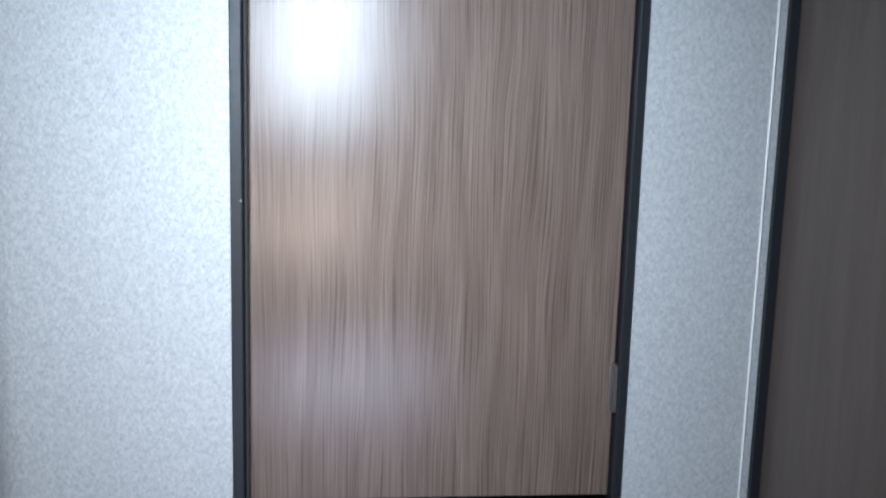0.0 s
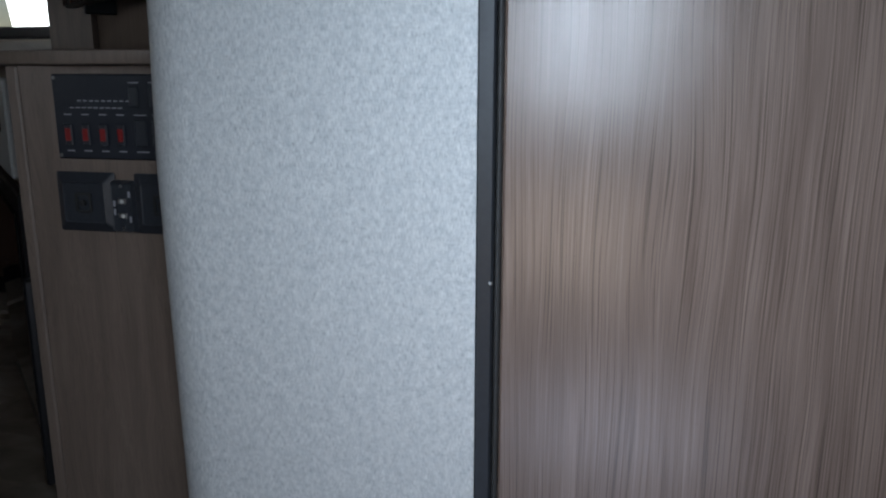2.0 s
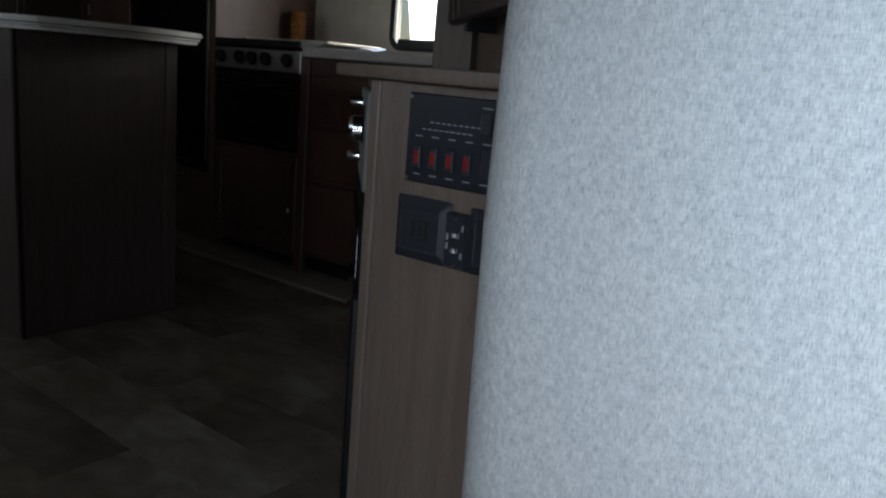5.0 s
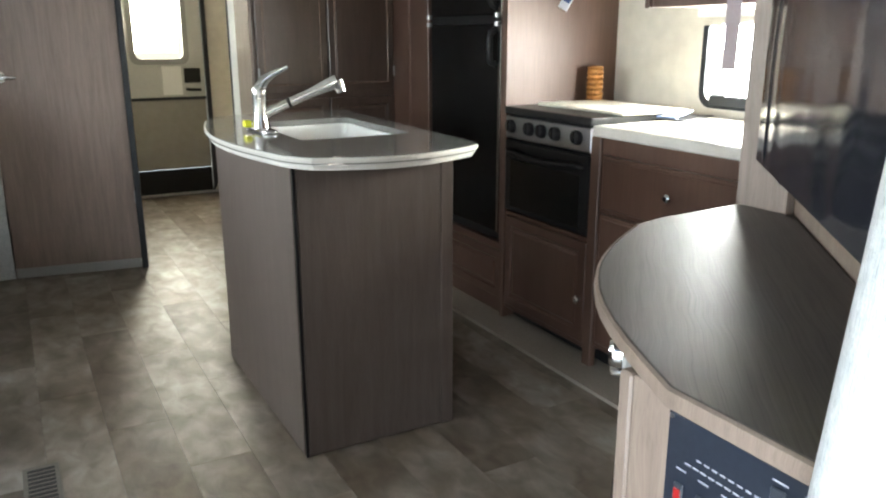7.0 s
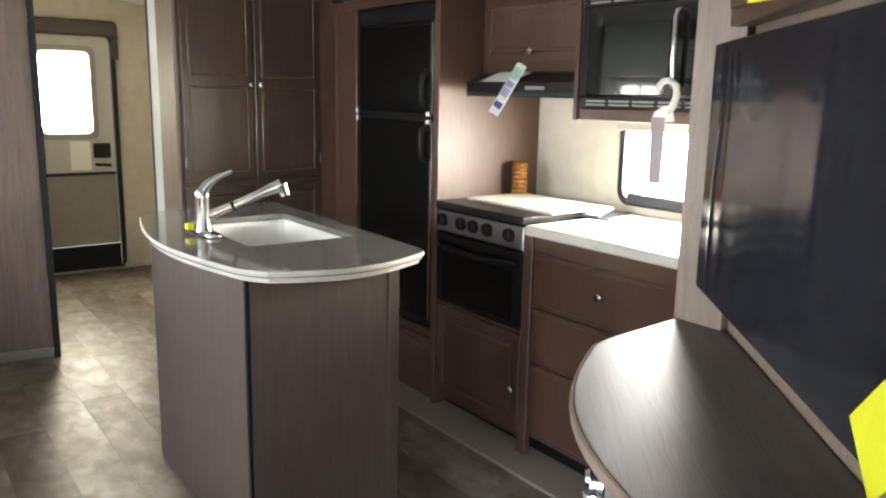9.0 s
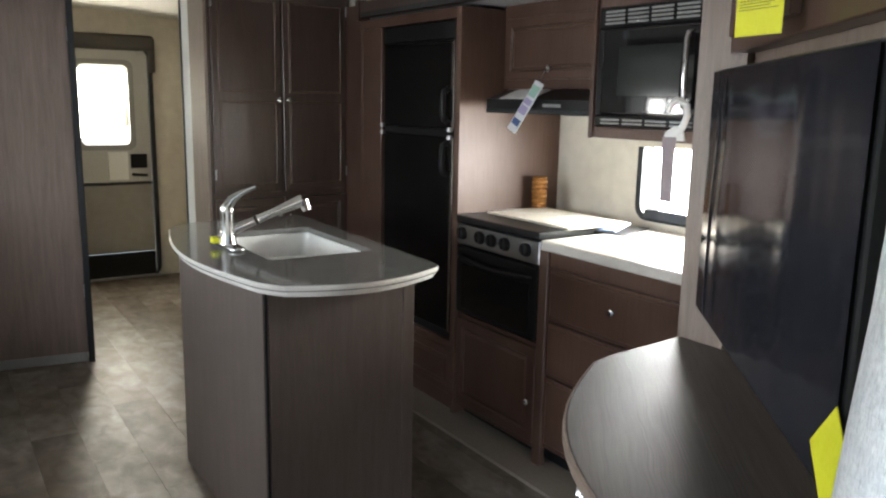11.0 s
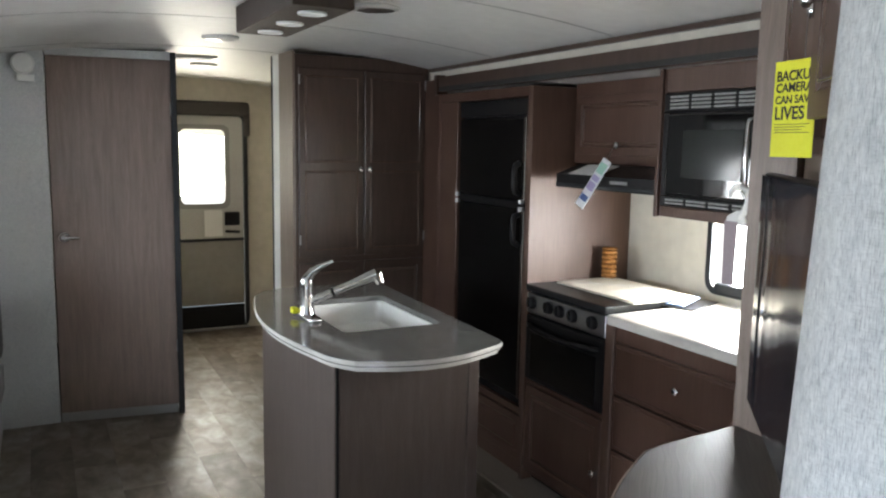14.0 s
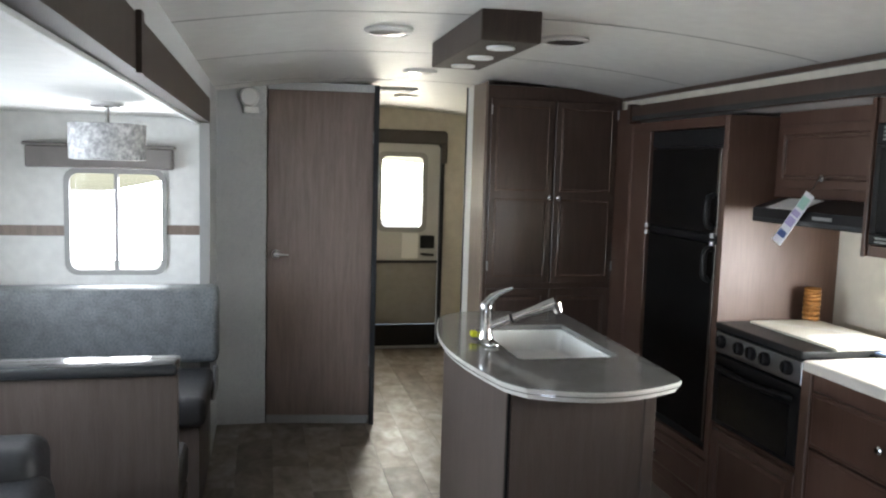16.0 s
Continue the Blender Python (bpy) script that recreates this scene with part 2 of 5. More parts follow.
def box_bm(x0, x1, y0, y1, z0, z1, bevel=0.0, bm=None, seg=1):
    bm = bm or bmesh.new()
    r = bmesh.ops.create_cube(bm, size=1)
    bmesh.ops.scale(bm, vec=(x1 - x0, y1 - y0, z1 - z0), verts=r["verts"])
    bmesh.ops.translate(bm, vec=((x0 + x1) / 2, (y0 + y1) / 2, (z0 + z1) / 2), verts=r["verts"])
    if bevel:
        es = list({e for v in r["verts"] for e in v.link_edges})
        bmesh.ops.bevel(bm, geom=es, offset=bevel, segments=seg, affect="EDGES", profile=0.5)
    return bm


def box(name, x0, x1, y0, y1, z0, z1, mat, parent=None, bevel=0.002, label="", seg=1):
    return part(name, box_bm(x0, x1, y0, y1, z0, z1, bevel, seg=seg), mat, parent, label)


def turned(bm, m):
    bmesh.ops.transform(bm, matrix=m, verts=bm.verts)
    return bm


def prism_bm(points, z0, z1, bevel=0.0, seg=2):
    """An upright block on a plan outline."""
    bm = bmesh.new()
    f = bm.faces.new([bm.verts.new((x, y, z0)) for x, y in points])
    r = bmesh.ops.extrude_face_region(bm, geom=[f])
    bmesh.ops.translate(bm, vec=(0, 0, z1 - z0), verts=[v for v in r["geom"] if isinstance(v, bmesh.types.BMVert)])
    bmesh.ops.recalc_face_normals(bm, faces=bm.faces)
    if bevel:
        es = [e for e in bm.edges if abs(e.verts[0].co.z - e.verts[1].co.z) < 1e-6]
        bmesh.ops.bevel(bm, geom=es, offset=bevel, segments=seg, affect="EDGES", profile=0.5)
    return bm


def rod_bm(a, b, r, r2=None, seg=14, bm=None):
    bm = bm or bmesh.new()
    a, b = Vector(a), Vector(b)
    q = (b - a).to_track_quat("Z", "Y").to_matrix().to_4x4()
    bmesh.ops.create_cone(bm, cap_ends=True, segments=seg, radius1=r, radius2=r if r2 is None else r2, depth=(b - a).length, matrix=Matrix.Translation((a + b) / 2) @ q)
    return bm


def lathe_bm(profile, m=Matrix(), seg=20):
    """Turned round z out of (radius, height) pairs."""
    bm = bmesh.new()
    rings = []
    for r, z in profile:
        rings.append([bm.verts.new((r * math.cos(2 * math.pi * k / seg), r * math.sin(2 * math.pi * k / seg), z)) for k in range(seg)])
    for p, q in zip(rings, rings[1:]):
        for k in range(seg):
            bm.faces.new((p[k], p[(k + 1) % seg], q[(k + 1) % seg], q[k]))
    bm.faces.new(rings[0][::-1])
    bm.faces.new(rings[-1])
    bmesh.ops.remove_doubles(bm, verts=bm.verts, dist=1e-6)
    bmesh.ops.recalc_face_normals(bm, faces=bm.faces)
    return turned(bm, m)


def tube_bm(path, radii, seg=12):
    bm = bmesh.new()
    pts = [Vector(p) for p in path]
    rings = []
    for i, p in enumerate(pts):
        way = (pts[min(i + 1, len(pts) - 1)] - pts[max(i - 1, 0)]).normalized()
        side = way.cross(Vector((0.31, 0.9, 0.29))).normalized()
        up = way.cross(side)
        r = radii[i] if isinstance(radii, (list, tuple)) else radii
        rings.append([bm.verts.new(p + (side * math.cos(2 * math.pi * k / seg) + up * math.sin(2 * math.pi * k / seg)) * r) for k in range(seg)])
    for p, q in zip(rings, rings[1:]):
        for k in range(seg):
            bm.faces.new((p[k], p[(k + 1) % seg], q[(k + 1) % seg], q[k]))
    bm.faces.new(rings[0][::-1])
    bm.faces.new(rings[-1])
    bmesh.ops.recalc_face_normals(bm, faces=bm.faces)
    return bm


def arc(p, q, bulge, n=14):
    """Points of a shallow arc from p to q, standing out by bulge to the right of the way."""
    p, q = Vector(p), Vector(q)
    side = Vector(((q - p).y, -(q - p).x)).normalized()
    return [tuple(p.lerp(q, k / n) + side * bulge * math.sin(math.pi * k / n)) for k in range(n + 1)]


def rounded_rect(w, h, r, n=6):
    """A rectangle's outline with rounded corners, round the origin."""
    out = []
    for cx, cy, a in ((w / 2 - r, h / 2 - r, 0), (-w / 2 + r, h / 2 - r, 90), (-w / 2 + r, -h / 2 + r, 180), (w / 2 - r, -h / 2 + r, 270)):
        out += [(cx + r * math.cos(radians(a + 90 * k / n)), cy + r * math.sin(radians(a + 90 * k / n))) for k in range(n + 1)]
    return out


def ring_bm(outer, inner, depth):
    """A flat frame between two outlines of equal count, in x and y, with thickness along z."""
    bm = bmesh.new()
    n = len(outer)
    loops = [[bm.verts.new((x, y, z)) for x, y in pts] for pts, z in ((outer, 0), (outer, depth), (inner, depth), (inner, 0))]
    for a, b in zip(loops, loops[1:] + loops[:1]):
        for k in range(n):
            bm.faces.new((a[k], a[(k + 1) % n], b[(k + 1) % n], b[k]))
    bmesh.ops.recalc_face_normals(bm, faces=bm.faces)
    return bm


def face(at, right, out):
    """A frame on an upright face: x to the viewer's right, y up, z out of the face."""
    r, o = Vector(right).normalized(), Vector(out).normalized()
    u = Vector((0, 0, 1))
    return Matrix(((r.x, u.x, o.x, at[0]), (r.y, u.y, o.y, at[1]), (r.z, u.z, o.z, at[2]), (0, 0, 0, 1)))


def panel_bm(w, h, t, rail=0.05, sink=0.006, raised=True):
    """A framed cabinet front: flat rails, a sunk groove and a raised field. Local: centre on the origin, out along z."""
    bm = box_bm(-w / 2, w / 2, -h / 2, h / 2, 0, t, 0.002)
    f = max((f for f in bm.faces if f.normal.z > 0.9), key=lambda f: f.calc_area())
    bmesh.ops.inset_region(bm, faces=[f], thickness=rail, depth=0)
    bmesh.ops.inset_region(bm, faces=[f], thickness=0.008, depth=-sink)
    if raised:
        bmesh.ops.inset_region(bm, faces=[f], thickness=0.012, depth=0)
        bmesh.ops.inset_region(bm, faces=[f], thickness=0.014, depth=sink * 0.8)
    return bm


def moulding_bm(w, h, z, width=0.007, lift=0.004):
    """A half-round bead laid round a panel."""
    bm = bmesh.new()
    loops = []
    for k in range(6):
        a = math.pi * k / 5
        inset = width * (1 - math.cos(a)) / 2
        loops.append([bm.verts.new((x, y, z + lift * math.sin(a))) for x, y in rounded_rect(w - 2 * inset, h - 2 * inset, 0.003, 1)])
    n = len(loops[0])
    for a, b in zip(loops, loops[1:]):
        for k in range(n):
            bm.faces.new((a[k], a[(k + 1) % n], b[(k + 1) % n], b[k]))
    bmesh.ops.recalc_face_normals(bm, faces=bm.faces)
    return bm


def knob(parent, m, r=0.014, mat=None):
    b = lathe_bm([(0.006, 0), (0.005, 0.01), (r, 0.016), (r * 1.02, 0.022), (r * 0.6, 0.028), (0.001, 0.029)], m, 16)
    return part("knob", b, mat or CHROME, parent, "small round chrome knob", smooth=True)


# ---- structure ----
CROWN = 2.015


def ceiling_z(x):
    return CROWN - (0.085 if x > 0.95 else 0.05) * ((x - 0.95) / 1.05) ** 2 - (0.03 * max(0, (0.2 - x) / 0.45))


def ceiling_bm():
    bm = bmesh.new()
    xs = [-0.25 + 2.25 * k / 24 for k in range(25)]
    rows = [[bm.verts.new((x, y, ceiling_z(x) + lift)) for x in xs] for y, lift in ((-1.25, 0), (6.16, 0), (6.16, 0.05), (-1.25, 0.05))]
    for a, b in zip(rows, rows[1:] + rows[:1]):
        for k in range(24):
            bm.faces.new((a[k], a[k + 1], b[k + 1], b[k]))
    for k in (0, 24):
        bm.faces.new([r[k] for r in rows])
    bmesh.ops.recalc_face_normals(bm, faces=bm.faces)
    return bm


tagged(part("ceiling", ceiling_bm(), CEILING, smooth=True), "slightly arched white ceiling board with thin seams", "ceiling", kind="structure")
floor = tagged(part("floor", box_bm(-0.25, 1.99, -1.25, 6.16, -0.06, -0.005), FLOOR_BED), "grey-brown wood-look vinyl plank floor", "floor", kind="structure")
tagged(part("ground", box_bm(-60, 60, -60, 60, -0.85, -0.8), speckle("gravel", (0.3, 0.29, 0.27), (0.2, 0.19, 0.18), 40, 0.9, 0.4)), "pale gravel ground outside", "ground", kind="structure")


def wall(name, label, mat, *blocks):
    bm = bmesh.new()
    for b in blocks:
        box_bm(*b, bm=bm)
    return tagged(part(name, bm, mat), label, "wall", kind="structure")


# side wall with the entry doorway and the dinette slide opening
wall("wall_entry", "light grey paper-covered side wall with an open doorway", PAPER,
     (-0.25, -0.2, -1.25, -1.19, 0, 1.96), (-0.25, -0.2, -1.19, -0.1, 1.85, 1.96), (-0.25, -0.2, -0.1, 0.36, 0, 1.96),
     (-0.25, -0.2, 0.36, 3.72, 1.84, 1.96), (-0.25, -0.2, 3.77, 6.1, 0, 1.96))
wall("wall_front", "dark wood-grain panel wall", WOOD_ISLAND, (-0.2, 0.43, -1.25, -1.19, 0, 2.0))
W_X = 0.39
wall("wall_partition", "grey linen-textured papered partition with a doorway", PAPER,
     (W_X, W_X + 0.04, -1.19, -0.962, 0, 2.0), (W_X, W_X + 0.04, -0.962, -0.345, 1.95, 2.0))
END_R = 0.08


def partition_bm():
    """Papered wall with a rounded end that leans back slightly towards the ceiling."""
    bm = bmesh.new()
    rings = []
    for z, end in ((0, 0.036), (0.3, 0.043), (0.7, 0.05), (1.0, 0.043), (1.3, 0.018), (1.6, 0.003), (2.0, -0.01)):
        c = end - END_R
        out = [(W_X + END_R - END_R * math.cos(radians(a)), c + END_R * math.sin(radians(a))) for a in range(0, 91, 6)]
        back = [(W_X + END_R - (END_R - 0.035) * math.cos(radians(a)), c + (END_R - 0.035) * math.sin(radians(a))) for a in range(90, -1, -6)]
        pts = [(W_X, -0.345)] + out + [(0.9, end), (0.9, end - 0.035)] + back + [(W_X + 0.035, -0.345)]
        rings.append([bm.verts.new((x, y, z)) for x, y in pts])
    n = len(rings[0])
    for a, b in zip(rings, rings[1:]):
        for k in range(n):
            bm.faces.new((a[k], a[(k + 1) % n], b[(k + 1) % n], b[k]))
    bm.faces.new(rings[0])
    bm.faces.new(rings[-1])
    bmesh.ops.recalc_face_normals(bm, faces=bm.faces)
    return bm


tagged(part("wall_partition_return", partition_bm(), PAPER, smooth=True), "grey papered partition with a rounded end", "wall", kind="structure")
wall("wall_bath_inside", "cream closet wall", PAPER_WARM, (0.9, 0.94, -1.2, 0.043, 0, 2.0), (W_X + 0.04, 0.9, -1.25, -1.19, 0, 2.0))
wall("wall_closet", "cream outer walls behind the partition", PAPER_WARM, (1.96, 2.0, -1.25, 0.97, 0, 1.98), (0.94, 1.96, -1.25, -1.19, 0, 2.0))
wall("wall_rear", "cream rear wall with a doorway", PAPER_WARM,
     (-0.25, 0.84, 6.1, 6.16, 0, 2.0), (1.514, 1.96, 6.1, 6.16, 0, 2.05), (0.84, 1.514, 6.1, 6.16, 1.804, 2.05))
wall("wall_side", "cream side wall beside the rear hall", PAPER_WARM, (1.96, 2.0, 3.62, 6.1, 0, 1.98))
wall("wall_slide_top", "cream strip above the kitchen slide", PAPER_WARM, (1.966, 2.0, 0.9, 3.62, 1.87, 1.98))
wall("wall_slide_back", "cream kitchen wall with a window", PAPER_WARM,
     (2.5, 2.54, 1.0, 1.22, 0, 1.885), (2.5, 2.54, 2.04, 3.6, 0, 1.885), (2.5, 2.54, 1.22, 2.04, 0, 0.95), (2.5, 2.54, 1.22, 2.04, 1.27, 1.885))
wall("wall_slide_ends", "cream end walls of the kitchen slide", PAPER_WARM, (1.98, 2.5, 1.0, 1.04, 0, 1.885), (1.98, 2.5, 3.5, 3.54, 0, 1.885))
wall("ceiling_slide", "pale ceiling of the kitchen slide", PAPER_PALE, (1.97, 2.5, 1.04, 3.5, 1.806, 1.885))
wall("wall_dinette_end", "pale end wall of the dinette slide with a window", PAPER_PALE,
     (-1.35, -0.86, 3.72, 3.77, 0, 1.84), (-0.42, -0.2, 3.72, 3.77, 0, 1.84), (-0.86, -0.42, 3.72, 3.77, 0, 0.98), (-0.86, -0.42, 3.72, 3.77, 1.47, 1.84))
wall("wall_dinette_side", "pale side wall of the dinette slide with a wide window", PAPER_PALE,
     (-1.35, -1.3, 0.36, 1.2, 0, 1.84), (-1.35, -1.3, 3.0, 3.72, 0, 1.84), (-1.35, -1.3, 1.2, 3.0, 0, 0.98), (-1.35, -1.3, 1.2, 3.0, 1.5, 1.84))
wall("wall_dinette_near", "cream near end wall of the dinette slide", PAPER_WARM, (-1.35, -0.25, 0.31, 0.36, 0, 1.84))
wall("ceiling_dinette", "pale ceiling of the dinette slide", CEILING, (-1.35, -0.27, 0.31, 3.77, 1.742, 1.8))
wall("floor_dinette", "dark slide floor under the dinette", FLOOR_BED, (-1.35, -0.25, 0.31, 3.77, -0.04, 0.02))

# angled bath partition
bp = Vector((-0.25, 4.262)), Vector((0.08, 4.257)), Vector((0.7, 4.165))
tagged(part("wall_bath", prism_bm([(-0.25, 4.26), (0.075, 4.256), (0.075, 4.31), (-0.25, 4.31)], 0, 1.97), PAPER), "grey papered bathroom partition", "wall", kind="structure")
bdir = (bp[2] - bp[1]).normalized()
bout = Vector((bdir.y, -bdir.x))
m_bath = face((0.08, 4.257, 0), (bdir.x, bdir.y, 0), (bout.x, bout.y, 0))
bath_door = thing("door_2", (0.39, 4.21, 0.0), "closed dark wood-grain bathroom door with a lever", "door", kind="structure")
part("leaf", turned(box_bm(0.0, 0.605, 0.05, 1.95, -0.03, 0.0, 0.003), m_bath), WOOD_BATH, bath_door)
part("threshold", turned(box_bm(0.0, 0.6, 0.0, 0.05, -0.03, 0.004, 0.003), m_bath), GREY_METAL, bath_door, "pale metal threshold strip")
part("jamb", turned(box_bm(0.605, 0.635, 0.0, 1.99, -0.03, 0.03, 0.003), m_bath), TRIM_BLACK, bath_door, "black door jamb")
part("lintel", turned(box_bm(0.0, 0.605, 1.952, 1.995, -0.04, -0.004), m_bath), PAPER, bath_door)
for hz in (0.35, 1.66):
    part("hinge", turned(box_bm(0.6, 0.612, hz, hz + 0.07, 0.0, 0.008, 0.002), m_bath), STEEL, bath_door)
lever = part("rosette", turned(rod_bm((0.055, 1.01, 0), (0.055, 1.01, 0.014), 0.028), m_bath), CHROME, bath_door, smooth=True)
part("lever", turned(tube_bm([(0.055, 1.01, 0.01), (0.055, 1.01, 0.045), (0.07, 1.01, 0.05), (0.13, 1.008, 0.045)], [0.011, 0.011, 0.011, 0.007]), m_bath), CHROME, lever, smooth=True)
wall("wall_bath_side", "cream wall of the rear hall", PAPER_WARM, (0.66, 0.69, 4.24, 6.1, 0, 2.0))

# kitchen slide trim
wall("floor_slide", "pale vinyl floor lip of the kitchen slide", plain("pale_taupe_vinyl", (0.29, 0.25, 0.21), 0.45), (1.8, 2.5, 1.04, 3.44, 0.0, 0.012))
wall("trim_slide_header", "dark wood header beam over the kitchen slide", WOOD_PANTRY, (1.925, 1.968, 1.0, 3.44, 1.8055, 1.881))
wall("trim_slide_bracket", "dark wood block at the end of the header beam", WOOD_PANTRY, (1.915, 1.966, 3.44, 3.475, 1.79, 1.892))
wall("trim_slide_track", "black rubber seal strip along the header beam", GASKET, (1.921, 1.9245, 1.05, 3.43, 1.8075, 1.829))
wall("trim_ceiling", "dark wood ceiling edge strip", WOOD_PANTRY, (1.945, 1.965, 1.0, 3.6, 1.917, 1.936))
wall("trim_slide_jamb", "dark wood upright beside the kitchen slide", WOOD_KITCHEN, (1.93, 1.98, 3.44, 3.615, 0, 1.87))
wall("trim_dinette_header", "dark wood header beam over the dinette slide", WOOD_BEAM, (-0.27, -0.2, 0.36, 3.74, 1.722, 1.84))
wall("trim_dinette_joint", "dark wood joint plate on the dinette header beam", WOOD_BEAM, (-0.2, -0.188, 1.4, 1.44, 1.716, 1.845))
wall("trim_dinette_lip", "pale lip along the underside of the header beam", PAPER_PALE, (-0.268, -0.25, 0.37, 3.69, 1.712, 1.7215))
wall("trim_dinette_post", "grey upright beside the dinette slide", GREY_METAL, (-0.25, -0.2, 3.7, 3.75, 0, 1.735))

# ---- pantry ----
PAN_Y = 3.62
pantry = thing("pantry", (1.58, 3.8, 0), "tall dark espresso wood pantry cabinet with four framed doors", "cabinet")
box("body", 1.2, 1.955, PAN_Y, 4.0, 0, 1.975, WOOD_PANTRY, pantry)
box("side", 1.188, 1.199, 3.87, 4.0, 0, 1.99, WHITE, pantry, label="white side edge strip")
box("edge_trim", 1.182, 1.199, 4.0, 4.014, 0, 1.99, TRIM_BLACK, pantry, label="black edge strip")
box("side", 1.186, 1.199, PAN_Y + 0.002, 3.868, 0, 1.99, WOOD_LIGHT, pantry, label="pale taupe side board")


def cabinet_door(parent, m, w, h, mat, rail=0.055, knob_at=None, edge=None, t=0.018, name="door", slab=False):
    """A framed door at m (its lower left corner), with a moulding and a knob."""
    c = m @ Matrix.Translation((w / 2, h / 2, 0))
    d = part(name, turned(panel_bm(w, h, t, 0.012, -0.004, False) if slab else panel_bm(w, h, t, rail), c), mat, parent)
    if edge:
        part("moulding", turned(moulding_bm(w - 2 * rail + 0.004, h - 2 * rail + 0.004, t - 0.002), c), edge, d, "", True, 60)
    if knob_at:
        knob(d, m @ Matrix.Translation((knob_at[0], knob_at[1], t)))
    return d


# glossy bead wood, its colour painted paler than the doors to suggest glints
GLINT_EDGE = wood("glossy_glint_pale_edge", (0.1, 0.066, 0.05), (0.19, 0.135, 0.108), 0.1, coat=1.0)
m_pan = face((1.2, PAN_Y, 0), (1, 0, 0), (0, -1, 0))
for k, u in enumerate((0.015, 0.375)):
    d = part("door", turned(box_bm(u, u + 0.352, 0.93, 1.905, 0, 0.018, 0.003), m_pan), WOOD_PANTRY, pantry)
    for v0, v1 in ((0.965, 1.385), (1.425, 1.87)):
        c = m_pan @ Matrix.Translation((u + 0.176, (v0 + v1) / 2, 0.0))
        part("panel", turned(box_bm(-0.136, 0.136, -(v1 - v0) / 2 + 0.012, (v1 - v0) / 2 - 0.012, 0.01, 0.0205, 0.002), c), WOOD_PANTRY, d)
        part("moulding", turned(moulding_bm(0.292, v1 - v0 - 0.004, 0.0175, 0.0075, 0.006), c), GLINT_EDGE, d, "", True, 60)
    knob(d, m_pan @ Matrix.Translation((u + (0.332 if k == 0 else 0.022), 1.39, 0.018)))
    cabinet_door(pantry, m_pan @ Matrix.Translation((u, 0.1, 0)), 0.352, 0.8, WOOD_PANTRY, 0.05, (0.332 if k == 0 else 0.022, 0.7), GLINT_EDGE)
    for hz in (1.0, 1.82):
        part("hinge", turned(rod_bm((u + (0.002 if k == 0 else 0.35), hz, 0.02), (u + (0.002 if k == 0 else 0.35), hz + 0.05, 0.02), 0.005, seg=8), m_pan), STEEL, d)

# ---- refrigerator ----
fridge_cab = thing("refrigerator_cabinet", (2.2, 3.0, 0), "tall cherry-stained wood cabinet round a built-in refrigerator", "cabinet")
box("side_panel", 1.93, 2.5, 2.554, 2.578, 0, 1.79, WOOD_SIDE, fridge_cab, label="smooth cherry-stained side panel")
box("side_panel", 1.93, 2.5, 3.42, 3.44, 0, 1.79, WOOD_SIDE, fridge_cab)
box("top_panel", 1.93, 2.5, 2.579, 3.42, 1.745, 1.79, WOOD_KITCHEN, fridge_cab)
box("face_rail", 1.93, 1.95, 2.579, 2.592, 0.33, 1.745, WOOD_KITCHEN, fridge_cab)
box("face_rail", 1.93, 1.95, 3.23, 3.42, 0.33, 1.745, WOOD_KITCHEN, fridge_cab)
box("base_panel", 1.95, 2.5, 2.579, 3.42, 0.0125, 0.33, WOOD_KITCHEN, fridge_cab)
m_k = face((1.93, 0, 0), (0, -1, 0), (-1, 0, 0))
cabinet_door(fridge_cab, m_k @ Matrix.Translation((-3.38, 0.09, -0.02)), 0.8, 0.21, WOOD_KITCHEN, 0.045, (0.4, 0.11), name="drawer_front")
fridge = thing("refrigerator", (2.2, 2.9, 0.33), "black two-door built-in refrigerator with steel hinges", "refrigerator")
box("case", 1.965, 2.48, 2.594, 3.228, 0.335, 1.742, BLACK, fridge)
box("vent_panel", 1.942, 1.965, 2.596, 3.226, 1.665, 1.74, BLACK, fridge, 0.004)
for z0, z1, hz in ((1.285, 1.655, 1.315), (0.38, 1.245, 1.085)):
    d = part("door", box_bm(1.938, 1.963, 2.625, 3.215, z0, z1, 0.006, seg=2), FRIDGE, fridge, "glossy black insulated door")
    box("frame_strip", 1.932, 1.962, 2.603, 2.622, z0, z1, CHROME, d, label="bright metal edge strip")
    part("handle", tube_bm([(1.938, 2.65, hz), (1.915, 2.65, hz + 0.01), (1.908, 2.65, hz + 0.03), (1.908, 2.65, hz + 0.11), (1.915, 2.65, hz + 0.13), (1.938, 2.65, hz + 0.14)], 0.013), BLACK, d, smooth=True)
for hy in (2.622, 3.212):
    for hz in (1.248, 1.282):
        part("hinge", rod_bm((1.928, hy, hz - 0.009), (1.928, hy, hz + 0.009), 0.014), STEEL, fridge, smooth=True)
box("divider", 1.945, 1.963, 2.625, 3.215, 1.25, 1.28, BLACK, fridge)

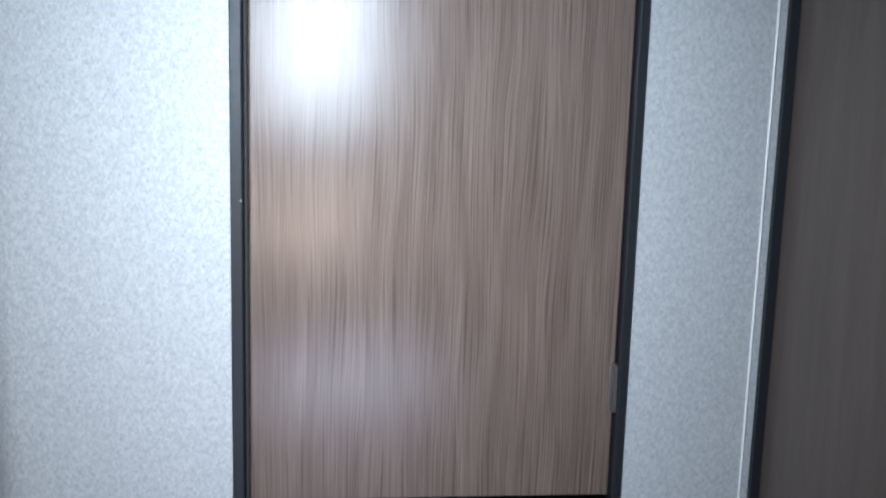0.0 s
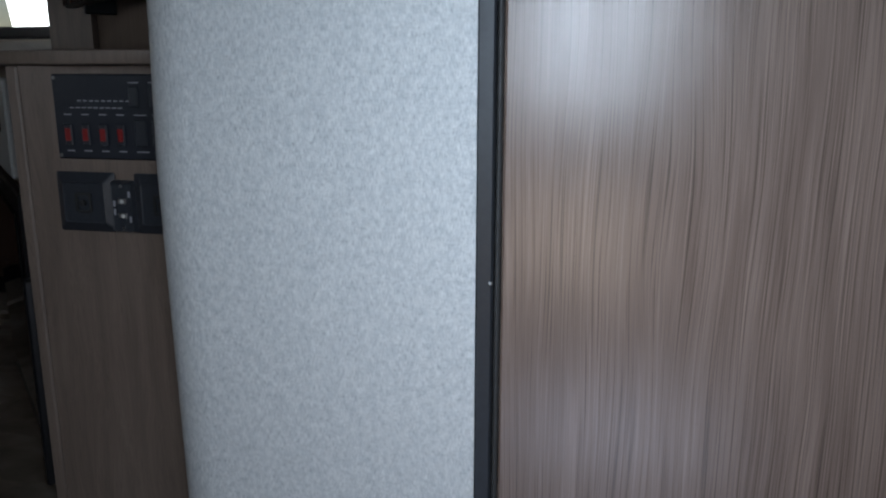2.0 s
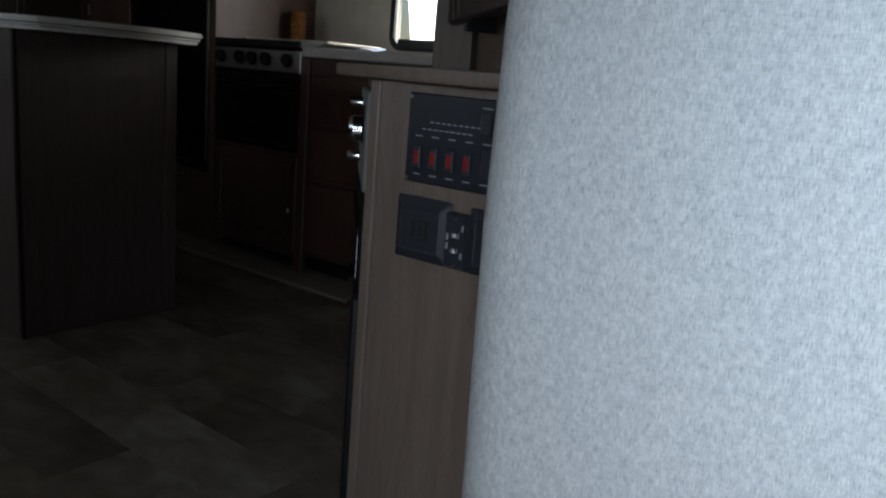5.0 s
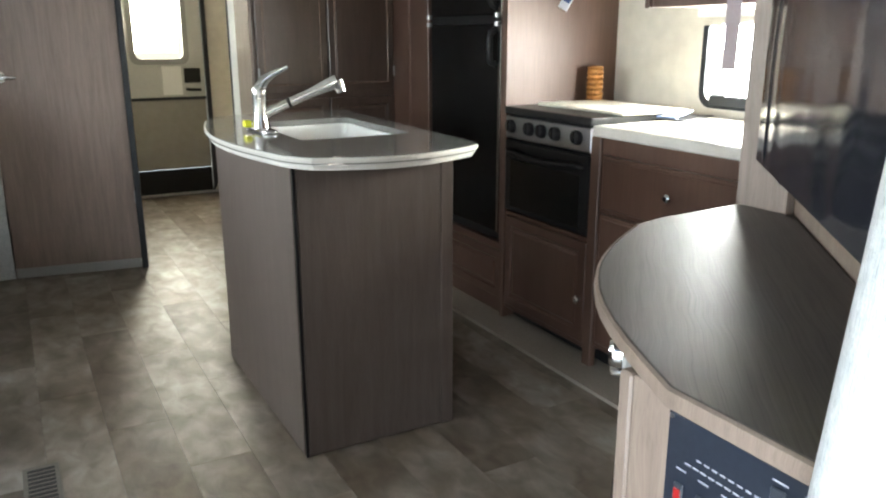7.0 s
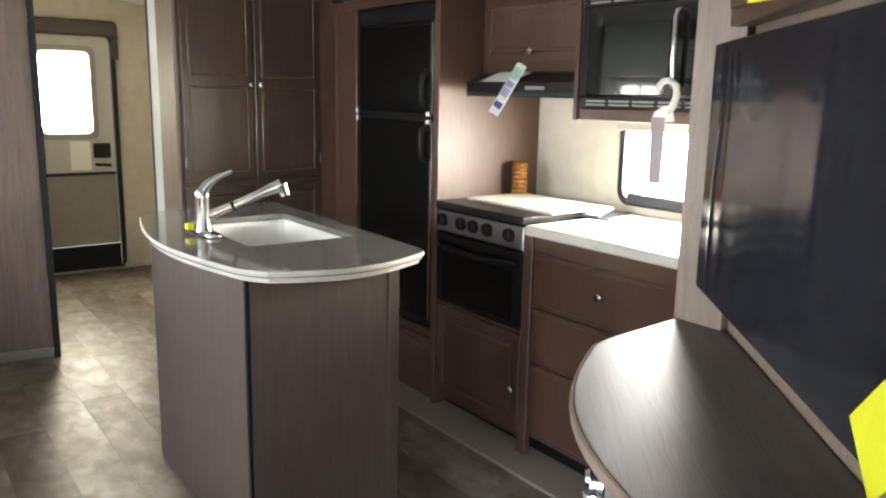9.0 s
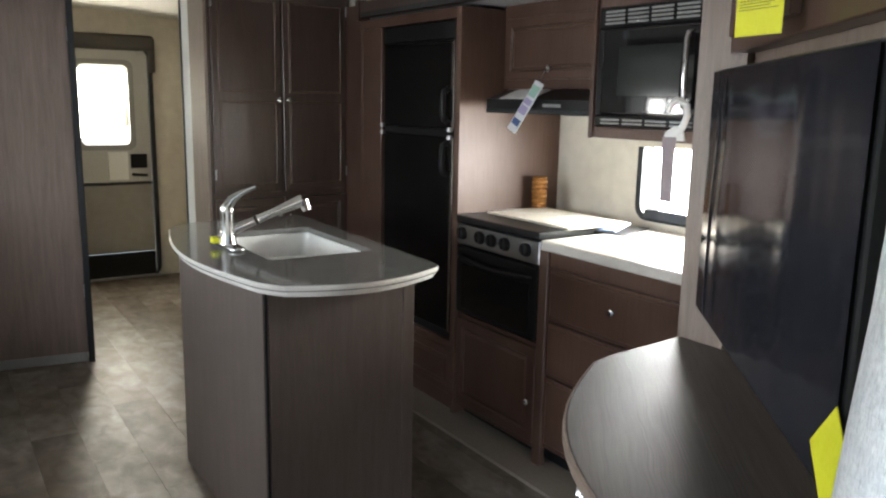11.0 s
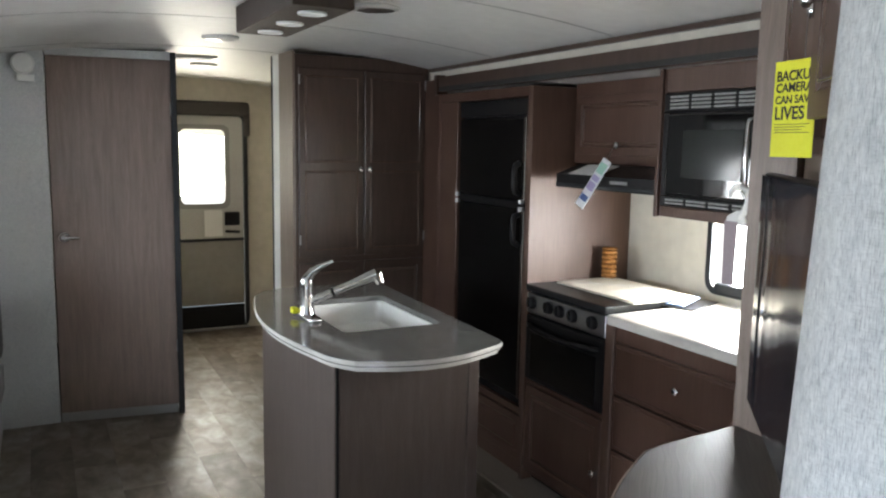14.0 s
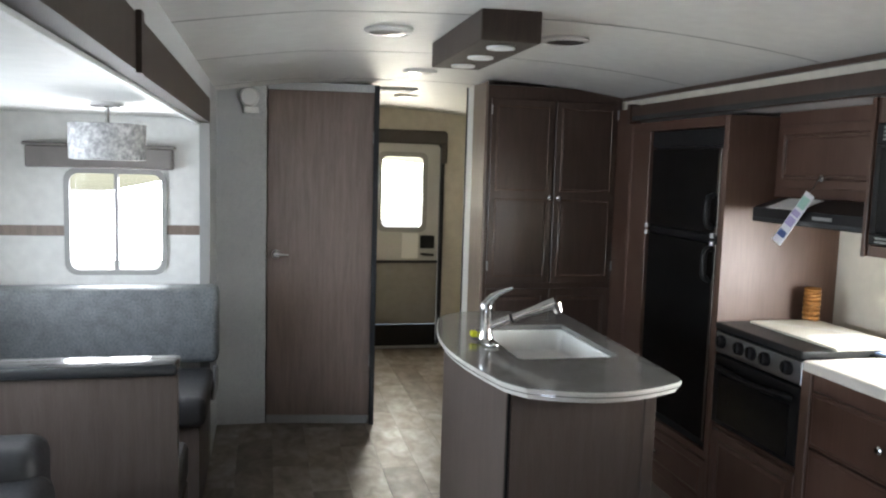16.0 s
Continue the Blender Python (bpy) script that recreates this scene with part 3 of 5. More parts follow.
# ---- base units, stove, worktop ----
base_unit = thing("drawer_unit", (2.2, 1.5, 0), "cherry-stained wood drawer base unit with small chrome knobs", "cabinet")
box("body", 1.935, 2.5, 1.04, 1.975, 0.09, 0.865, WOOD_KITCHEN, base_unit)
box("toe_kick", 1.99, 2.5, 1.04, 1.975, 0.0125, 0.09, BLACK, base_unit)
for z0, h in ((0.61, 0.195), (0.395, 0.205), (0.11, 0.275)):
    cabinet_door(base_unit, m_k @ Matrix.Translation((-1.93, z0, -0.005)), 0.68, h, WOOD_KITCHEN, 0.03, (0.336, h / 2 + 0.008), name="drawer_front", slab=True)
stove_unit = thing("stove_cabinet", (2.2, 2.25, 0), "cherry-stained wood cabinet under the stove", "cabinet")
box("body", 1.94, 2.5, 1.977, 2.553, 0.06, 0.49, WOOD_KITCHEN, stove_unit)
box("toe_kick", 1.99, 2.5, 1.977, 2.553, 0.0125, 0.06, BLACK, stove_unit)
cabinet_door(stove_unit, m_k @ Matrix.Translation((-2.525, 0.09, -0.008)), 0.53, 0.385, WOOD_KITCHEN, 0.05, (0.51, 0.168))
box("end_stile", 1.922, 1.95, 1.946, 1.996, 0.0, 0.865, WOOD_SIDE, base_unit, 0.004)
worktop = thing("worktop", (2.2, 1.5, 0.865), "pale laminate kitchen worktop with a light edge", "worktop")
box("slab", 1.905, 2.5, 1.04, 1.97, 0.867, 0.905, COUNTER, worktop, 0.006, seg=2)
box("slab", 2.38, 2.5, 1.972, 2.553, 0.867, 0.905, COUNTER, worktop, 0.004)

stove = thing("stove", (2.15, 2.25, 0.49), "black gas stove with steel control panel and oven door", "stove")
box("case", 1.95, 2.378, 2.0, 2.55, 0.492, 0.895, BLACK, stove, 0.004)
box("hob", 1.922, 2.378, 2.0, 2.55, 0.896, 0.926, BLACK, stove, 0.006, "black hob rim", 2)
m_panel = face((1.928, 2.275, 0.848), (0, -1, 0), (-1, 0, 0.18))
part("control_panel", turned(box_bm(-0.272, 0.272, -0.048, 0.042, -0.02, 0.0, 0.004), m_panel), STEEL, stove, "steel control panel")
for u in (-0.226, -0.1, -0.02, 0.068, 0.198):
    k = part("dial", turned(lathe_bm([(0.027, 0), (0.027, 0.012), (0.023, 0.02), (0.001, 0.021)], Matrix.Translation((u, 0, 0)), 18), m_panel), BLACK, stove, "black stove dial", True)
    part("pointer", turned(box_bm(u - 0.003, u + 0.003, -0.022, 0.022, 0.018, 0.027, 0.001), m_panel), BLACK_GLOSS, k)
oven = part("oven_door", box_bm(1.925, 1.948, 2.005, 2.545, 0.5, 0.79, 0.006, seg=2), BLACK, stove, "black oven door")
box("glass", 1.921, 1.926, 2.05, 2.5, 0.52, 0.715, FRIDGE, oven, 0.001)
part("handle", tube_bm([(1.925, 2.5, 0.745), (1.905, 2.49, 0.75)] + [(1.895, 2.47 - 0.02 * k, 0.752 - 0.014 * math.sin(math.pi * k / 20)) for k in range(21)] + [(1.905, 2.05, 0.75), (1.925, 2.04, 0.745)], 0.012), BLACK, oven, smooth=True)

# ---- range hood and wall cabinets ----
hood = thing("range_hood", (2.25, 2.15, 1.36), "slim black range hood under the wall cabinet", "range hood")
part("shell", turned(prism_bm([(0, 0), (0, 0.055), (0.12, 0.095), (0.5, 0.095), (0.5, 0)], 0, 0.615, 0.003), Matrix(((1, 0, 0, 2.0), (0, 0, 1, 1.845), (0, 1, 0, 1.36), (0, 0, 0, 1)))), BLACK, hood)
box("lip", 1.996, 2.0, 1.85, 2.455, 1.365, 1.378, TRIM_BLACK, hood)
part("badge", box_bm(1.995, 2.0, 2.0, 2.1, 1.388, 1.4, 0.001), GREY_METAL, hood)
hood_cab = thing("wall_cabinet", (2.33, 2.15, 1.46), "cherry-stained wood wall cabinet with one framed door", "cabinet")
box("body", 2.16, 2.5, 1.84, 2.553, 1.458, 1.805, WOOD_KITCHEN, hood_cab)
cabinet_door(hood_cab, face((2.16, 2.525, 1.497), (0, -1, 0), (-1, 0, 0)), 0.66, 0.25, WOOD_KITCHEN, 0.045, (0.3, 0.04), GLINT_EDGE)
MX, MY = 1.99, 1.83    # front plane and the side that meets the hood
mw_cab = thing("microwave_cabinet", (2.2, 1.45, 1.29), "wood wall cabinet holding a built-in microwave", "cabinet")
box("side_panel", MX, 2.5, MY - 0.023, MY, 1.29, 1.805, WOOD_KITCHEN, mw_cab)
box("side_panel", MX, 2.5, 1.05, 1.07, 1.29, 1.805, WOOD_KITCHEN, mw_cab)
box("edge_strip", MX - 0.012, MX, MY - 0.014, MY + 0.004, 1.287, 1.805, WOOD_KITCHEN, mw_cab, 0.003)
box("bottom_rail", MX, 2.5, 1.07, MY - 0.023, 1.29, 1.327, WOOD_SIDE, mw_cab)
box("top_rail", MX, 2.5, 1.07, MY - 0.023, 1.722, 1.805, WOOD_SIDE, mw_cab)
micro = thing("microwave", (2.2, 1.5, 1.327), "black built-in microwave with vent grilles and grey window", "microwave")
ML = MY - 0.027
box("case", MX + 0.02, 2.36, 1.09, ML, 1.328, 1.72, BLACK, micro)
box("frame", MX - 0.012, MX + 0.02, 1.09, ML, 1.652, 1.72, BLACK, micro, 0.006, "black upper vent frame", 2)
box("frame", MX - 0.012, MX + 0.02, 1.09, ML, 1.329, 1.366, BLACK, micro, 0.005, "black lower vent frame", 2)
box("frame", MX - 0.012, MX + 0.02, ML - 0.034, ML, 1.366, 1.652, BLACK, micro, 0.005, "black side trim of the microwave", 2)
# slats coloured light grey to paint in the highlights on the black grilles
for k in range(6):
    y1 = ML - 0.035 - 0.1 * k
    for i in range(4):
        box("vent_slat", MX - 0.02, MX - 0.013, y1 - 0.086, y1, 1.664 + 0.0125 * i, 1.6715 + 0.0125 * i, GREY_METAL, micro, 0.002)
    for i in range(2):
        box("vent_slat", MX - 0.02, MX - 0.013, y1 - 0.086, y1, 1.338 + 0.0115 * i, 1.3445 + 0.0115 * i, GREY_METAL, micro, 0.002)
mdoor = part("door", box_bm(MX - 0.025, MX + 0.018, 1.33, ML - 0.036, 1.369, 1.649, 0.008, seg=3), BLACK_GLOSS, micro, "black glass microwave door")
box("window", MX - 0.0285, MX - 0.0245, 1.43, 1.69, 1.43, 1.592, plain("microwave_mesh_glass", (0.025, 0.028, 0.026), 0.1), mdoor, 0.001, "grey-green window")
part("handle", tube_bm([(MX - 0.024, 1.395, 1.395), (MX - 0.045, 1.395, 1.402), (MX - 0.05, 1.395, 1.42), (MX - 0.052, 1.395, 1.51), (MX - 0.05, 1.395, 1.6), (MX - 0.045, 1.395, 1.617), (MX - 0.024, 1.395, 1.625)], 0.009), CHROME, mdoor, smooth=True)
box("keypad", MX - 0.022, MX + 0.018, 1.1, 1.327, 1.369, 1.649, BLACK, micro, 0.004)
for r in range(5):
    for c in range(3):
        box("key", MX - 0.0245, MX - 0.0215, 1.15 + 0.05 * c, 1.185 + 0.05 * c, 1.39 + 0.036 * r, 1.414 + 0.036 * r, GREY_METAL, micro, 0.001)

# ---- island ----
def island_outline(grow=0.0):
    g = grow
    left = arc((0.79 - g, 2.83 + g), (0.775 - g, 1.775 - g), 0.085, 16)
    front = arc((0.775 - g, 1.775 - g), (1.315 + g, 1.765 - g), 0.085, 14)
    return left[:-1] + [((left[-2][0] + front[1][0]) / 2 - 0.003, (left[-2][1] + front[1][1]) / 2 - 0.004)] + front[1:-2] + [(1.288 + g * 0.4, 1.754 - g), (1.303 + g * 0.6, 1.761 - g * 0.9), (1.316 + g * 0.8, 1.771 - g * 0.7), (1.326 + g, 1.786 - g * 0.4), (1.331 + g, 1.806), (1.375 + g, 2.93), (1.36 + g, 2.95 + g), (0.93, 2.95 + g), (0.84 - g, 2.9 + g)]


SINK = (0.9, 1.268, 2.085, 2.64)
island = thing("kitchen_island", (1.04, 2.28, 0), "dark smoked-oak kitchen island body with flat sides", "kitchen island")
box("corner_trim", 0.789, 0.797, 1.85, 1.858, 0.0, 0.868, BLACK, island, 0.001, "dark corner joint")
box("side_panel", 0.788, 0.794, 1.862, 2.715, 0.004, 0.867, WOOD_ISLAND, island, 0.001)
box("front_panel", 0.8, 1.24, 1.85, 1.855, 0.004, 0.867, WOOD_ISLAND, island, 0.001)
box("front_edge_strip", 1.243, 1.283, 1.848, 1.855, 0.0, 0.867, WOOD_ISLAND, island, 0.002)


def top_with_hole(outline, hole, z0, z1):
    """A worktop slab on an outline with a rounded opening in it."""
    bm = bmesh.new()
    edges = []
    for pts in (outline, hole):
        vs = [bm.verts.new((x, y, z1)) for x, y in pts]
        edges += [bm.edges.new((vs[k], vs[(k + 1) % len(vs)])) for k in range(len(vs))]
    bmesh.ops.triangle_fill(bm, use_beauty=True, use_dissolve=False, edges=edges)
    r = bmesh.ops.extrude_face_region(bm, geom=list(bm.faces))
    bmesh.ops.translate(bm, vec=(0, 0, z0 - z1), verts=[v for v in r["geom"] if isinstance(v, bmesh.types.BMVert)])
    bmesh.ops.recalc_face_normals(bm, faces=bm.faces)
    return bm


sx, sy = (SINK[0] + SINK[1]) / 2, (SINK[2] + SINK[3]) / 2
hole = [(sx + x, sy + y) for x, y in rounded_rect(SINK[1] - SINK[0], SINK[3] - SINK[2], 0.03)]
body_hole = [(sx + x, sy + y) for x, y in rounded_rect(SINK[1] - SINK[0] + 0.016, SINK[3] - SINK[2] + 0.016, 0.03)]
part("body", top_with_hole([(0.795, 1.856), (1.283, 1.856), (1.31, 1.9), (1.33, 2.72), (0.795, 2.72)], body_hole, 0.0, 0.868), WOOD_ISLAND, island)
island_top = thing("island_worktop", (1.04, 2.3, 0.868), "grey speckled worktop with a pale layered rounded edge", "worktop")
part("slab", top_with_hole(island_outline(), hole, 0.885, 0.905), STONE, island_top, "polished grey speckled surface")
for g, z0, z1, b in ((0.004, 0.889, 0.9025, 0.006), (-0.003, 0.879, 0.888, 0.004), (-0.01, 0.8685, 0.878, 0.003)):
    o, i = island_outline(g), island_outline(-0.05)
    bm = ring_bm(o, i, z1 - z0)
    es = [e for e in bm.edges if len({round(v.co.z, 4) for v in e.verts}) == 1 and all((v.co.x, v.co.y) in {(Vector((p[0], 0, 0)).x, Vector((p[1], 0, 0)).x) for p in o} for v in e.verts)]
    if es:
        bmesh.ops.bevel(bm, geom=es, offset=b * 0.6, segments=2, affect="EDGES")
    part("edge_layer", turned(bm, Matrix.Translation((0, 0, z0))), STONE_EDGE, island_top, "pale rounded edge band")

sink = thing("sink", (sx, sy, 0.78), "white single-bowl kitchen sink set into the worktop", "sink")
o1 = rounded_rect(SINK[1] - SINK[0] - 0.002, SINK[3] - SINK[2] - 0.002, 0.03)
bm = bmesh.new()
rings = []
for s, z in ((1.02, 0.8845), (0.985, 0.8835), (0.97, 0.875), (0.93, 0.80), (0.85, 0.79)):
    rings.append([bm.verts.new((sx + x * s, sy + y * s, z)) for x, y in o1])
for a, b in zip(rings, rings[1:]):
    for k in range(len(a)):
        bm.faces.new((a[k], a[(k + 1) % len(a)], b[(k + 1) % len(a)], b[k]))
bm.faces.new(rings[-1])
bmesh.ops.recalc_face_normals(bm, faces=bm.faces)
bmesh.ops.reverse_faces(bm, faces=bm.faces)
bowl = part("bowl", bm, WHITE, sink, smooth=True)
part("drain", lathe_bm([(0.04, 0), (0.04, 0.004), (0.03, 0.005), (0.001, 0.003)], Matrix.Translation((sx, sy, 0.7905))), STEEL, sink, smooth=True)

FX, FY = 0.862, 2.37
faucet = thing("faucet", (FX, FY, 0.905), "chrome single-lever pull-out kitchen faucet", "faucet")
part("base_plate", turned(prism_bm(rounded_rect(0.052, 0.23, 0.025), 0.9055, 0.917, 0.004), Matrix.Translation((FX, FY, 0))), CHROME, faucet, smooth=True)
part("body", lathe_bm([(0.03, 0.915), (0.027, 0.93), (0.023, 0.95), (0.023, 1.02), (0.025, 1.035), (0.02, 1.048), (0.001, 1.052)], Matrix.Translation((FX, FY, 0))), CHROME, faucet, smooth=True)
sp = Vector((FX, FY, 0.955)), Vector((FX + 0.23, FY - 0.1, 1.064))
part("spout", tube_bm([sp[0].lerp(sp[1], k / 8) for k in range(9)], [0.017, 0.016, 0.015, 0.0145, 0.0145, 0.015, 0.017, 0.02, 0.021]), CHROME, faucet, smooth=True)
part("collar", rod_bm(sp[0].lerp(sp[1], 0.36), sp[0].lerp(sp[1], 0.4), 0.0165), BLACK, faucet, "black joint ring", True)
part("spray_head", rod_bm(sp[1], sp[1] + Vector((0.012, -0.005, -0.035)), 0.021, 0.016), CHROME, faucet, smooth=True)
part("lever", tube_bm([(FX, FY, 1.04), (FX + 0.018, FY - 0.007, 1.068), (FX + 0.045, FY - 0.018, 1.088), (FX + 0.088, FY - 0.036, 1.108)], [0.02, 0.016, 0.01, 0.006]), CHROME, faucet, smooth=True)
box("tag", FX - 0.052, FX - 0.03, FY + 0.0, FY + 0.03, 0.9195, 0.94, YELLOW, faucet, label="small yellow tag")

# ---- entertainment cabinet ----
D0, D1 = Vector((1.57, 0.9)), Vector((0.86, 0.105))
DW = (D1 - D0).normalized()
DN = Vector((-0.746, 0.666))


def diag(s, off):
    p = D0 + DW * s + DN * off
    return p.x, p.y


wall("trim_tv_post", "taupe wood upright beside the kitchen slide", WOOD_LIGHT, (1.545, 1.6, 0.9, 1.03, 0, 2.0))
wall("wall_slide_jamb", "taupe wood jamb of the kitchen slide", WOOD_LIGHT, (1.6, 1.98, 0.98, 1.03, 0, 2.0))
tagged(part("wall_tv", prism_bm([diag(0, 0), diag(1.07, 0), diag(1.07, -0.04), diag(0, -0.04)], 0, 2.0), WOOD_LIGHT), "taupe wood-grain angled wall behind the television", "wall", kind="structure")
ent = thing("entertainment_cabinet", (1.1, 0.6, 0), "taupe wood corner cabinet with a control panel side", "cabinet")
part("body", prism_bm([(0.765, 0.052), (0.765, 0.49), (1.25, 0.985), (1.54, 0.985), (1.54, 0.9), (0.84, 0.1), (0.84, 0.052)], 0.0, 0.82), WOOD_LIGHT, ent)
box("side_panel", 0.757, 0.765, 0.052, 0.485, 0.0, 0.82, WOOD_LIGHT, ent, 0.001)
box("corner_stile", 0.754, 0.775, 0.486, 0.508, 0.0, 0.82, WOOD_LIGHT, ent, 0.003)
top_line = [(0.73, 0.052), (0.73, 0.4)] + arc((0.73, 0.4), (1.225, 0.988), -0.08, 12)[1:] + [(1.3, 1.005), (1.543, 1.02), (1.543, 0.895), diag(0.02, 0.003), diag(1.05, 0.003), (0.84, 0.052)]
ent_top = thing("cabinet_top", (1.1, 0.6, 0.821), "dark grey-walnut cabinet top with a paler rounded front edge", "worktop")
part("slab", prism_bm(top_line, 0.8212, 0.8455, 0.003), WOOD_TOP, ent_top)
band = top_line[:16]
bm = bmesh.new()
for k, (x, y) in enumerate(band):
    q = Vector(band[min(k + 1, len(band) - 1)]) - Vector(band[max(k - 1, 0)])
    out = Vector((-q.y, q.x)).normalized()
    for dx, z in ((0.0, 0.8215), (0.005, 0.8235), (0.006, 0.833), (0.005, 0.843), (0.0, 0.8452)):
        bm.verts.new((x + out.x * dx, y + out.y * dx, z))
bm.verts.ensure_lookup_table()
for k in range(len(band) - 1):
    for i in range(4):
        a0 = k * 5 + i
        bm.faces.new((bm.verts[a0], bm.verts[a0 + 5], bm.verts[a0 + 6], bm.verts[a0 + 1]))
bmesh.ops.recalc_face_normals(bm, faces=bm.faces)
part("edge_band", bm, WOOD_LIGHT, ent_top, "pale taupe edge band", True)
m_front = face((0.765, 0.49, 0), (-0.7, -0.714, 0), (-0.714, 0.7, 0))
# fronts seen edge-on along the angled face: u runs back towards the corner
stereo = thing("stereo", (0.95, 0.71, 0.62), "grey wall stereo with chrome knobs set in the cabinet", "stereo")
part("face", turned(box_bm(-0.5, -0.1, 0.62, 0.8, 0.002, 0.02, 0.004), m_front), GREY_METAL, stereo)
part("display", turned(box_bm(-0.42, -0.2, 0.7, 0.77, 0.021, 0.024, 0.001), m_front), BLACK_GLOSS, stereo)
for u, r, v in ((-0.3, 0.026, 0.72), (-0.36, 0.01, 0.77), (-0.36, 0.01, 0.66)):
    part("knob", turned(lathe_bm([(r, 0), (r, 0.02), (r * 0.8, 0.027), (0.001, 0.028)], Matrix.Translation((u, v, 0.02))), m_front), CHROME, stereo, smooth=True)
fire = thing("fireplace", (0.95, 0.71, 0.1), "black electric fireplace insert with a glass front", "fireplace")
part("frame", turned(box_bm(-0.6, -0.05, 0.1, 0.6, 0.002, 0.02, 0.004), m_front), BLACK, fire)
part("glass", turned(box_bm(-0.56, -0.09, 0.16, 0.56, 0.021, 0.026, 0.002), m_front), BLACK_GLOSS, fire)
part("trim", turned(box_bm(-0.05, -0.02, 0.05, 0.45, 0.002, 0.03, 0.004), m_front), BLACK, fire)

cp = thing("control_panel", (0.756, 0.25, 0.67), "black monitor panel with red rocker switches and printed lines", "control panel")
m_cp = face((0.757, 0.42, 0.67), (0, -1, 0), (-1, 0, 0))
part("plate", turned(box_bm(0, 0.305, 0.0, 0.137, 0.001, 0.006, 0.002), m_cp), plain("navy_black_plate", (0.012, 0.016, 0.026), 0.4), cp)
RED = plain("red_rocker", (0.3, 0.012, 0.012), 0.35)
PRINT = plain("white_print", (0.38, 0.38, 0.42), 0.6)
ROCKER = plain("dark_rocker", (0.03, 0.035, 0.045), 0.35)
for k in range(7):
    u, wdt = 0.018 + 0.032 * k, 0.014 if k < 4 else 0.022
    s = part("switch", turned(box_bm(u, u + wdt, 0.022, 0.057 if k < 4 else 0.066, 0.006, 0.010, 0.002), m_cp), ROCKER, cp)
    if k < 4:
        part("lamp_window", turned(box_bm(u + 0.002, u + wdt - 0.002, 0.03, 0.05, 0.010, 0.0112, 0.001), m_cp), RED, s, "red rocker window")
    part("print_line", turned(box_bm(u, u + wdt, 0.0125, 0.0145, 0.006, 0.0064), m_cp), PRINT, cp)
    part("print_line", turned(box_bm(u, u + wdt, 0.0715, 0.0735, 0.006, 0.0064), m_cp), PRINT, cp)
for k in range(4):
    u = 0.14 + 0.036 * k
    part("switch", turned(box_bm(u, u + 0.018, 0.085, 0.118, 0.006, 0.01, 0.002), m_cp), ROCKER, cp)
    part("print_line", turned(box_bm(u, u + 0.018, 0.1225, 0.1245, 0.006, 0.0064), m_cp), PRINT, cp)
for k in range(9):
    u = 0.03 + 0.011 * k
    part("print_line", turned(box_bm(u, u + 0.008, 0.0825, 0.0845, 0.006, 0.0064), m_cp), PRINT, cp)
    part("print_line", turned(box_bm(u + 0.015, u + 0.022, 0.0935, 0.0955, 0.006, 0.0064), m_cp), PRINT, cp)
for u, v in ((0.006, 0.006), (0.299, 0.006), (0.006, 0.131), (0.299, 0.131)):
    part("screw", turned(rod_bm((u, v, 0.006), (u, v, 0.0075), 0.003, seg=8), m_cp), STEEL, cp)


PLATE = plain("slate_plastic", (0.035, 0.04, 0.05), 0.34, wear=0.2)


def wall_plate(name, y, z, w, h, label, slope=0.016, depth=0.014):
    """A cover plate with a sloping rim round a flat field."""
    ob = thing(name, (0.756, y, z), label, "wall plate")
    m = face((0.757, y, z), (0, -1, 0), (-1, 0, 0))
    bm = bmesh.new()
    loops = [[bm.verts.new((x, v, d)) for x, v in rounded_rect(w - g, h - g, 0.004, 3)] for g, d in ((0, 0.001), (0, 0.004), (slope * 2, depth), (slope * 2 + 0.004, depth - 0.001))]
    for a, b in zip(loops, loops[1:]):
        for k in range(len(a)):
            bm.faces.new((a[k], a[(k + 1) % len(a)], b[(k + 1) % len(a)], b[k]))
    bm.faces.new(loops[-1])
    bmesh.ops.recalc_face_normals(bm, faces=bm.faces)
    part("plate", turned(bm, m), PLATE, ob)
    return ob, m


for y in (0.376, 0.232):
    ob, m = wall_plate("tv_jack_plate", y, 0.598, 0.108, 0.1, "dark slate square wall plate with a jack")
    part("jack_frame", turned(ring_bm(rounded_rect(0.03, 0.034, 0.004), rounded_rect(0.022, 0.026, 0.003), 0.003), m @ Matrix.Translation((0, 0, 0.0128))), GASKET, ob)
    part("jack", turned(rod_bm((0, 0, 0.012), (0, 0, 0.019), 0.005), m), GASKET, ob)
ob, m = wall_plate("usb_outlet", 0.307, 0.592, 0.046, 0.088, "small black usb outlet with white marks", 0.004, 0.012)
for v in (-0.014, 0.01):
    part("socket", turned(box_bm(-0.008, 0.008, v - 0.005, v + 0.005, 0.0105, 0.0125, 0.001), m), STEEL, ob)
    part("indicator", turned(rod_bm((0.001, v, 0.0125), (0.001, v, 0.0135), 0.0035, seg=10), m), WHITE, ob)
for u, v in ((-0.014, 0.006), (-0.014, -0.008), (0.014, 0.022), (0.014, -0.02)):
    part("print_mark", turned(box_bm(u - 0.002, u + 0.002, v - 0.005, v + 0.005, 0.0112, 0.0118), m), PRINT, ob)
for v in (-0.035, 0.035):
    part("screw", turned(rod_bm((0, v, 0.011), (0, v, 0.0125), 0.003, seg=8), m), STEEL, ob)

